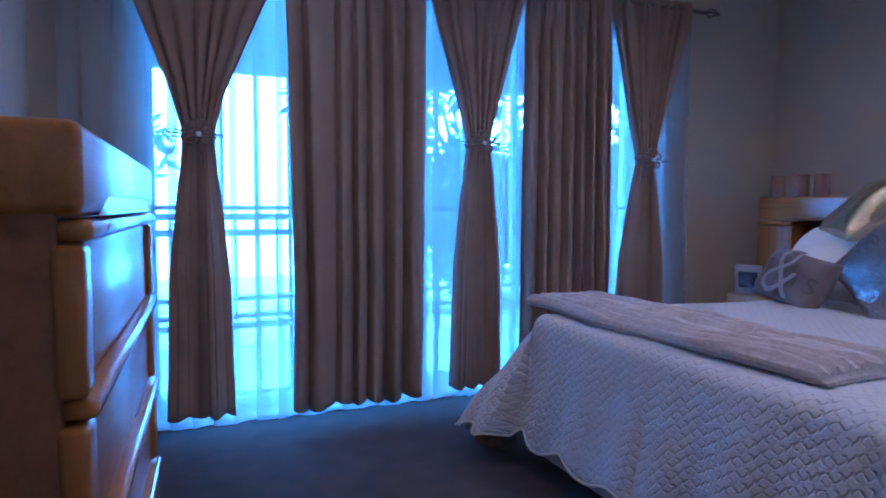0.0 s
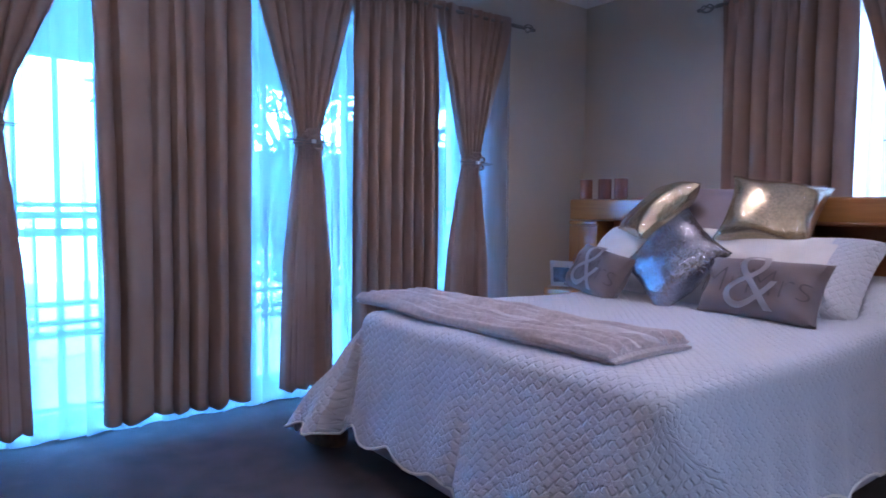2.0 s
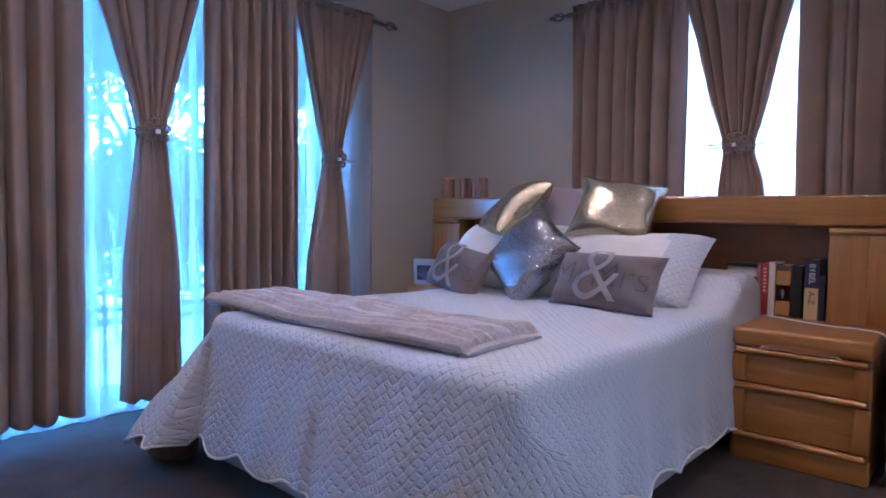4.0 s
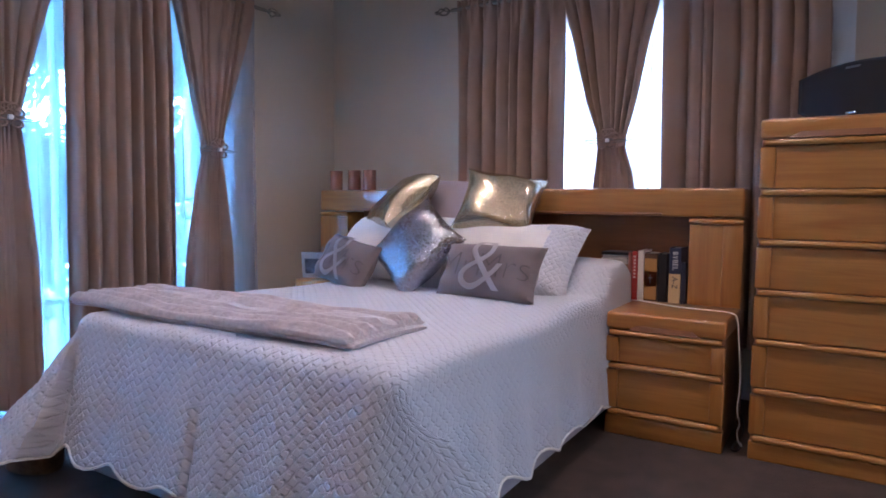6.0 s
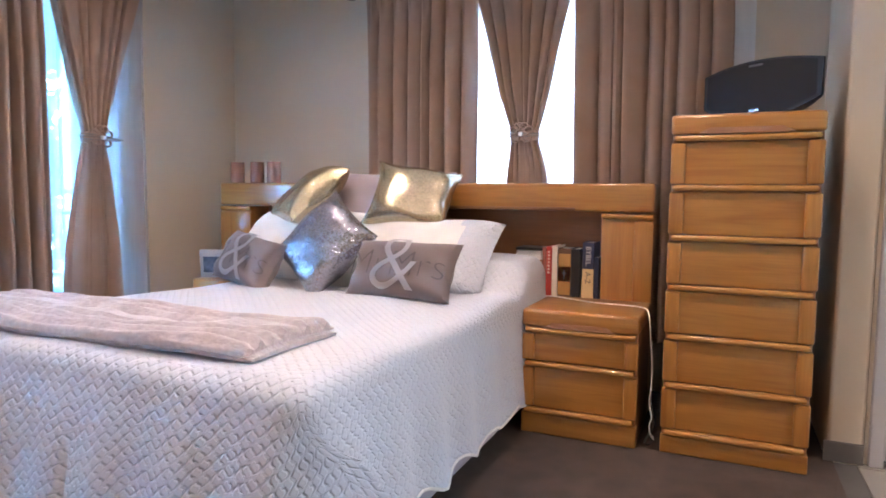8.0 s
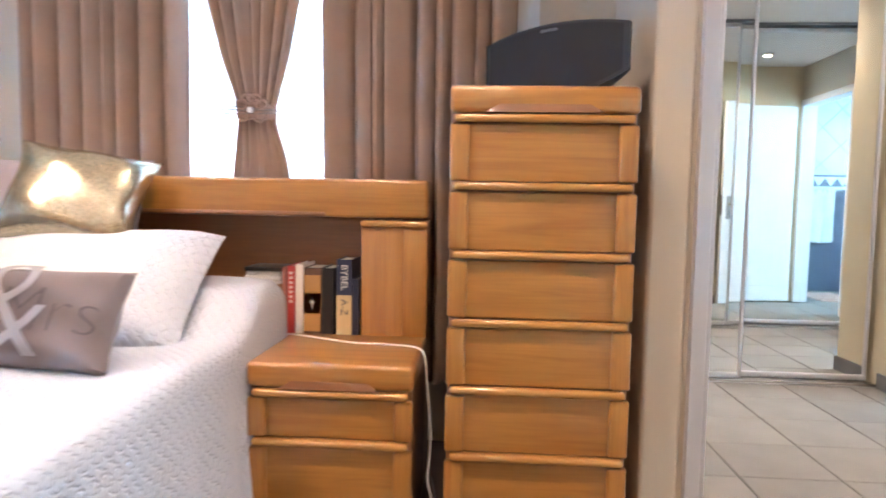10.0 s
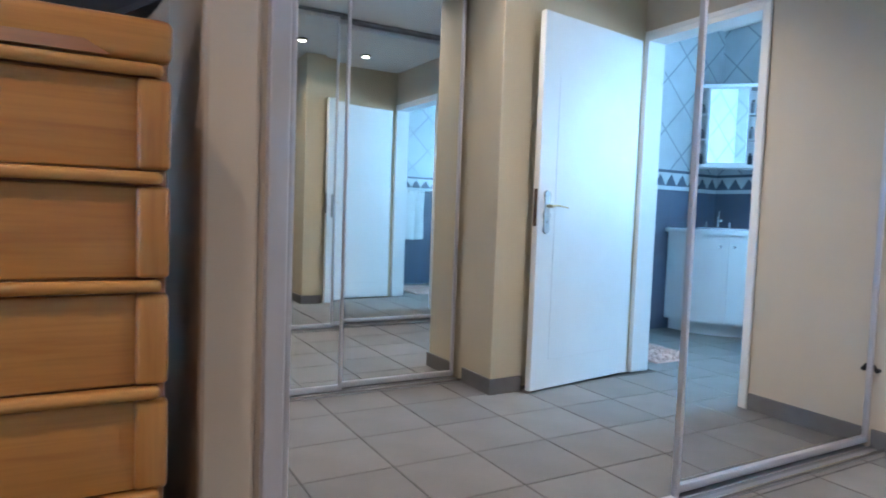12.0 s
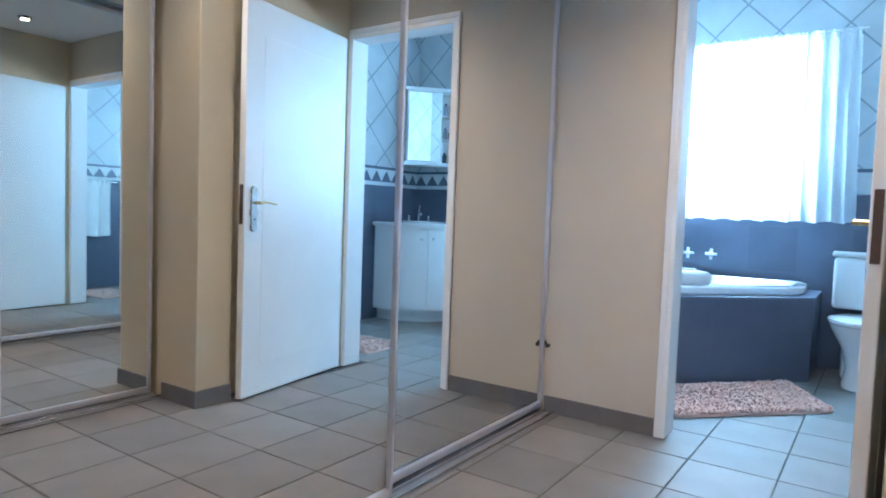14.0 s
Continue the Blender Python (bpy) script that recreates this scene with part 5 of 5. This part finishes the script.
prism(bm, [(2.468, BYS + 0.003), (2.468, -3.817), (3.127, -3.112), (BX1 - 0.003, -3.112), (BX1 - 0.003, BYS + 0.003)], 0.5305, 0.545)
part("deck", bm, SLATE, tub, "slate tile deck", False)
TUB_C = Vector((3.27, -3.80))
TUB_PLAN = ((2.55, BYS + 0.03), (2.53, -3.86), (3.14, -3.20), (BX1 - 0.05, -3.18), (BX1 - 0.03, BYS + 0.03))


def tub_ring(bm, inset, z):
    """The bath's five-sided outline with rounded corners, drawn in towards its middle."""
    ring = []
    n = len(TUB_PLAN)
    for i in range(n):
        a, c, e = (Vector(TUB_PLAN[(i + k) % n]) for k in (-1, 0, 1))
        p0, p1 = c + (a - c).normalized() * 0.16, c + (e - c).normalized() * 0.16
        for k in range(7):
            u = k / 6
            q = p0 * (1 - u) ** 2 + c * 2 * u * (1 - u) + p1 * u * u
            q = q + (TUB_C - q).normalized() * inset
            ring.append(bm.verts.new((q.x, q.y, z)))
    return ring


bm = bmesh.new()
rings = [tub_ring(bm, i, z) for i, z in ((0.012, 0.546), (0.0, 0.56), (0.0, 0.592), (0.012, 0.603), (0.075, 0.603), (0.095, 0.59), (0.16, 0.56), (0.26, 0.55))]
for lo, hi in zip(rings, rings[1:]):
    for k in range(len(lo)):
        bm.faces.new((lo[k], lo[(k + 1) % len(lo)], hi[(k + 1) % len(lo)], hi[k]))
bm.faces.new(rings[-1])
part("tub_rim", bm, CERAMIC, tub)
for k, x in enumerate((3.21, 3.38)):
    root = thing("bath_tap", "white and chrome wall tap above the bath", "tap", (x, BYS + 0.05, 0.76), "bath taps")
    bm = bmesh.new()
    rod_between(bm, (x, BYS, 0.76), (x, BYS + 0.07, 0.76), 0.018)
    part("body", bm, CHROME, root)
    bm = bmesh.new()
    for a in range(4):
        rod_between(bm, (x, BYS + 0.07, 0.76), (x + 0.042 * math.cos(a * 1.571), BYS + 0.075, 0.76 + 0.042 * math.sin(a * 1.571)), 0.011)
    ball(bm, (x, BYS + 0.078, 0.76), 0.02)
    part("cross_handle", bm, CERAMIC, root)
bm = bmesh.new()
box(bm, 3.06, -3.45, 0.604, 3.42, -3.24, 0.69, 0.035, 4)
bmesh.ops.transform(bm, matrix=Matrix.Translation((3.2, -3.4, 0)) @ pose(0, 0, 0, 0, 0, 40) @ Matrix.Translation((-3.2, 3.4, 0)), verts=bm.verts)
tagged(mesh_ob("folded_towel", bm, TOWEL), "folded white towel on the bath rim", "towel")
bm = bmesh.new()
box(bm, 3.12, -3.46, 0.69, 3.36, -3.40, 0.70, 0.004, 2)
tagged(mesh_ob("bath_brush", bm, plain("pale_wood", (0.5, 0.42, 0.3), 0.5)), "pale wooden bath brush on the towel", "brush")

wc = thing("toilet", "white ceramic toilet with a low cistern against the wall", "toilet", (2.18, -3.9, 0))
TX = 2.20
bm = bmesh.new()
lathe(bm, [(0.10, 0), (0.105, 0.02), (0.085, 0.12), (0.11, 0.24), (0.175, 0.36), (0.19, 0.40), (0.0, 0.40)], 24, (TX, -3.86, 0), 1.0, 1.25)
part("bowl", bm, CERAMIC, wc)
bm = bmesh.new()
lathe(bm, [(0.0, 0.402), (0.19, 0.402), (0.198, 0.412), (0.198, 0.43), (0.18, 0.44), (0.0, 0.445)], 24, (TX, -3.86, 0), 1.0, 1.25)
part("seat_lid", bm, CERAMIC, wc)
bm = bmesh.new()
box(bm, TX - 0.2, BYS + 0.002, 0.45, TX + 0.2, BYS + 0.19, 0.80, 0.03, 3)
cis = part("cistern", bm, CERAMIC, wc)
bm = bmesh.new()
box(bm, TX - 0.212, BYS + 0.002, 0.8005, TX + 0.212, BYS + 0.205, 0.84, 0.014, 3)
part("cistern_lid", bm, CERAMIC, cis)
bm = bmesh.new()
box(bm, TX - 0.12, BYS + 0.003, 0.0, TX + 0.12, BYS + 0.34, 0.40, 0.03, 2)
part("pedestal", bm, CERAMIC, wc)


def rug(corners, label, count):
    rng = random.Random(4)
    root = thing("bath_rug", label, "rug", (*corners[0], 0.002), "bath rugs")
    c = [Vector((*p, 0.012)) for p in corners]
    bm = bmesh.new()
    prism(bm, [p.xy for p in c], 0.001, 0.012)
    part("backing", bm, RUG, root, "", False)
    bm = bmesh.new()
    for _ in range(count):
        u, v = rng.random(), rng.random()
        p = c[0] * (1 - u) * (1 - v) + c[1] * u * (1 - v) + c[2] * u * v + c[3] * (1 - u) * v
        a = rng.uniform(0, 6.28)
        d = Vector((math.cos(a), math.sin(a), 0))
        h = rng.uniform(0.008, 0.02)
        q = p + d * rng.uniform(0.008, 0.02) + Vector((0, 0, h))
        s = Vector((-d.y, d.x, 0)) * 0.007
        bm.faces.new([bm.verts.new(k) for k in (p - s, p + s, q + s * 0.7, q - s * 0.7)])
    part("shag", bm, RUG, root, "long pink pile", False)["kind"] = "stuff"


rug([(2.95, -2.46), (2.30, -3.13), (2.58, -3.66), (3.10, -3.06)], "shaggy pale pink bath rug before the bath", 9500)
rug([(1.35, -2.45), (1.93, -2.45), (1.93, -2.85), (1.35, -2.85)], "shaggy pale pink rug before the vanity", 2400)

tr_ = thing("towel_rail", "chrome towel rail on the bathroom wall", "towel rail", (BX0, -2.8, 1.21))
bm = bmesh.new()
rod_between(bm, (BX0 + 0.07, -3.08, 1.21), (BX0 + 0.07, -2.52, 1.21), 0.009)
part("bar", bm, CHROME, tr_)
for yy in (-3.06, -2.54):
    bm = bmesh.new()
    rod_between(bm, (BX0, yy, 1.21), (BX0 + 0.07, yy, 1.21), 0.012)
    part("bracket", bm, CHROME, tr_)
hanging("bath_towel", 1, BX0 + 0.082, [(1.225, -3.00, -2.60, 0.004), (1.05, -3.00, -2.60, 0.010), (0.59, -3.01, -2.59, 0.016)], 3, 0, TOWEL, "white bath towel hanging on the rail", "", "towel", nu=40, seed=51, thick=0.012, along="y", flip=1)

hanging("bathroom_curtain", 1, BYS + 0.06, [(2.36, 3.62, 2.34, 0.008), (2.3, 3.62, 2.34, 0.010), (1.03, 3.62, 2.31, 0.02)], 16, 0, sheer("bath_voile", (0.9, 0.92, 0.94), 0.22), "white voile curtain with a wavy hem over the bathroom window", "", "curtain", nu=160, seed=41, thick=0, flip=1)
bm = bmesh.new()
rod_between(bm, (2.30, BYS + 0.06, 2.345), (3.66, BYS + 0.06, 2.345), 0.008)
for x in (2.32, 3.64):
    rod_between(bm, (x, BYS, 2.345), (x, BYS + 0.06, 2.345), 0.006)
tagged(mesh_ob("curtain_wire", bm, WHITE), "thin white curtain rod over the bathroom window", "curtain rod")

# corner vanity and mirror cabinet
CX, CY = BX0 + 0.003, BYS + 0.003


def corner_shape(r, n=16):
    pts = [(0, 0), (r, 0)]
    for i in range(n + 1):
        a = i / n * math.pi / 2
        pts.append((r * 0.42 + r * 0.58 * math.cos(a), r * 0.42 + r * 0.58 * math.sin(a)))
    pts.append((0, r))
    return [(CX + p[0], CY + p[1]) for p in pts]


van = thing("vanity", "white corner vanity with a curved front and two doors", "vanity", (CX + 0.3, CY + 0.3, 0))
bm = bmesh.new()
prism(bm, corner_shape(0.70), 0.0, 0.10)
part("plinth", bm, WHITE, van)
bm = bmesh.new()
prism(bm, corner_shape(0.76), 0.10, 0.86)
body = part("body", bm, WHITE, van)
for s in (0, 1):
    bm = bmesh.new()
    r = 0.76
    pts = []
    for i in range(9):
        a = (0.06 + 0.42 * i / 8 + 0.46 * s) * math.pi / 2 * 1.02
        pts.append((CX + r * 0.42 + r * 0.58 * math.cos(a), CY + r * 0.42 + r * 0.58 * math.sin(a), math.cos(a), math.sin(a)))
    rings = [[bm.verts.new((p[0] + p[2] * o, p[1] + p[3] * o, z)) for p in pts] for z, o in ((0.12, 0.002), (0.12, 0.02), (0.83, 0.02), (0.83, 0.002))]
    for a, b in zip(rings, rings[1:]):
        for i in range(8):
            bm.faces.new((a[i], a[i + 1], b[i + 1], b[i]))
    for e in (0, 8):
        bm.faces.new([rg[e] for rg in rings])
    dr = part("door", bm, WHITE, van)
    bm = bmesh.new()
    p = pts[7] if s == 0 else pts[1]
    ball(bm, (p[0] + p[2] * 0.03, p[1] + p[3] * 0.03, 0.76), 0.014)
    part("knob", bm, CHROME, dr)
bm = bmesh.new()
prism(bm, corner_shape(0.80), 0.86, 0.90)
bmesh.ops.bevel(bm, geom=[e for e in bm.edges if abs(e.verts[0].co.z - e.verts[1].co.z) < 0.001], offset=0.008, segments=2, affect="EDGES")
part("basin_top", bm, CERAMIC, van)
bm = bmesh.new()
lathe(bm, [(0.20, 0.841), (0.215, 0.852), (0.19, 0.853), (0.15, 0.843)], 24, (CX + 0.42, CY + 0.42, 0.06))
part("basin_rim", bm, CERAMIC, van)
bm = bmesh.new()
rod_between(bm, (CX + 0.2, CY + 0.2, 0.90), (CX + 0.2, CY + 0.2, 1.01), 0.017, 0.014)
rod_between(bm, (CX + 0.2, CY + 0.2, 0.99), (CX + 0.31, CY + 0.31, 0.975), 0.011)
rod_between(bm, (CX + 0.2, CY + 0.2, 1.01), (CX + 0.24, CY + 0.24, 1.06), 0.009, 0.006)
for d in (1, -1):
    rod_between(bm, (CX + 0.2 + d * 0.07, CY + 0.2 - d * 0.07, 0.90), (CX + 0.2 + d * 0.07, CY + 0.2 - d * 0.07, 0.96), 0.014)
part("mixer_tap", bm, CHROME, van, "chrome mixer tap")

cab = thing("mirror_cabinet", "white corner mirror cabinet with open side shelves", "mirror cabinet", (CX + 0.2, CY + 0.2, 1.3))


def diag(along, out, z):
    """A place on the diagonal cabinet: along its front, out from the corner."""
    q = Vector((1, 1, 0)).normalized()
    s = Vector((1, -1, 0)).normalized()
    return Vector((CX, CY, 0)) + q * out + s * along + Vector((0, 0, z))


def diag_box(bm, a0, a1, o0, o1, z0, z1):
    vs = [bm.verts.new(diag(a, o, z)) for z in (z0, z1) for a, o in ((a0, o0), (a1, o0), (a1, o1), (a0, o1))]
    for q in ((0, 1, 2, 3), (4, 5, 6, 7), (0, 1, 5, 4), (1, 2, 6, 5), (2, 3, 7, 6), (3, 0, 4, 7)):
        bm.faces.new([vs[i] for i in q])


Z0, Z1 = 1.44, 2.17
bm = bmesh.new()
diag_box(bm, -0.17, 0.17, 0.34, 0.50, Z0 + 0.03, Z1 - 0.03)
part("body", bm, WHITE, cab)
bm = bmesh.new()
diag_box(bm, -0.155, 0.155, 0.501, 0.506, Z0 + 0.045, Z1 - 0.045)
part("mirror_door", bm, MIRROR, cab, "mirror front", False)
for z in (Z0, 1.69, 1.91, Z1 - 0.03):
    bm = bmesh.new()
    full = z in (Z0, Z1 - 0.03)
    if full:
        diag_box(bm, -0.31, 0.31, 0.33, 0.52, z, z + 0.03)
        part("shelf", bm, WHITE, cab)
    else:
        for s in (-1, 1):
            bm = bmesh.new()
            diag_box(bm, s * 0.171, s * 0.30, 0.34, 0.47, z, z + 0.012)
            part("shelf", bm, WHITE, cab)
for s in (-1, 1):
    bm = bmesh.new()
    diag_box(bm, s * 0.30, s * 0.312, 0.335, 0.40, Z0 + 0.03, Z1 - 0.03)
    part("side_panel", bm, WHITE, cab)
for g in (-1, 1):
    bm = bmesh.new()
    diag_box(bm, g * 0.1705, g * 0.299, 0.335, 0.339, Z0 + 0.031, Z1 - 0.031)
    part("back_panel", bm, WHITE, cab)
rng = random.Random(7)
for s in (-1, 1):
    for z in (Z0 + 0.03, 1.702, 1.922):
        for k in range(2):
            a = s * (0.205 + 0.05 * k)
            h = rng.uniform(0.08, 0.14)
            p = diag(a, 0.44, z)
            root = thing("toiletry_bottle", "small dark toiletry bottle on the cabinet shelf", "bottle", tuple(p), "toiletry bottles")
            bm = bmesh.new()
            lathe(bm, [(0.018, 0), (0.02, 0.004), (0.02, h * 0.75), (0.009, h * 0.86)], 12, p)
            part("bottle", bm, plain("bottle_tone", rng.choice([(0.04, 0.05, 0.07), (0.12, 0.08, 0.06), (0.3, 0.32, 0.34)]), 0.3), root)
            bm = bmesh.new()
            lathe(bm, [(0.010, h * 0.86), (0.010, h)], 10, p)
            part("cap", bm, BLACK, root)

# ---- floor tiles ----
P = 0.338
bm = bmesh.new()
box(bm, -P / 2 + 0.003, -P / 2 + 0.003, -0.006, P / 2 - 0.003, P / 2 - 0.003, 0.0, 0.002, 1)
tile_me = bpy.data.meshes.new("tile")
bm.to_mesh(tile_me)
bm.free()
tt = TILE.node_tree
ti = tt.nodes.new("ShaderNodeObjectInfo")
tr = ramp(tt, ti.outputs["Random"], [(0.0, (0.86, 0.86, 0.87)), (1.0, (1.06, 1.05, 1.04))])
tb = tt.nodes["Principled BSDF"]
tm = add(tt, "ShaderNodeMix")
tm.data_type, tm.blend_type = "RGBA", "MULTIPLY"
tm.inputs[0].default_value = 1.0
old = tb.inputs["Base Color"].links[0].from_socket
tt.links.new(old, tm.inputs[6]), tt.links.new(tr, tm.inputs[7]), tt.links.new(tm.outputs[2], tb.inputs["Base Color"])
tile_me.materials.append(TILE)
tiles = thing("floor_tiles", "grey ceramic floor tiles with dark joints", "floor", (2.6, -2, 0), kind="structure")
for i in range(-6, 5):
    for j in range(-12, 4):
        x, y = 2.755 + (i + 0.5) * P, -0.48 + (j + 0.5) * 0.36
        if y > NIB_Y1 or y < BYS - 0.1 or x > BX1 + 0.1 or (y > BY1 and (x < 1.5 or x > 3.75)):
            continue
        if PIL_Y - 0.17 > y > BY1 + 0.1 and x < PIL_X - 0.17:
            continue
        t = new("tile", tile_me)
        t.parent = tiles
        t.matrix_parent_inverse = tiles.matrix_basis.inverted()
        t.location = (x, y, 0.0)
        t.scale = (1, 0.36 / P, 1)
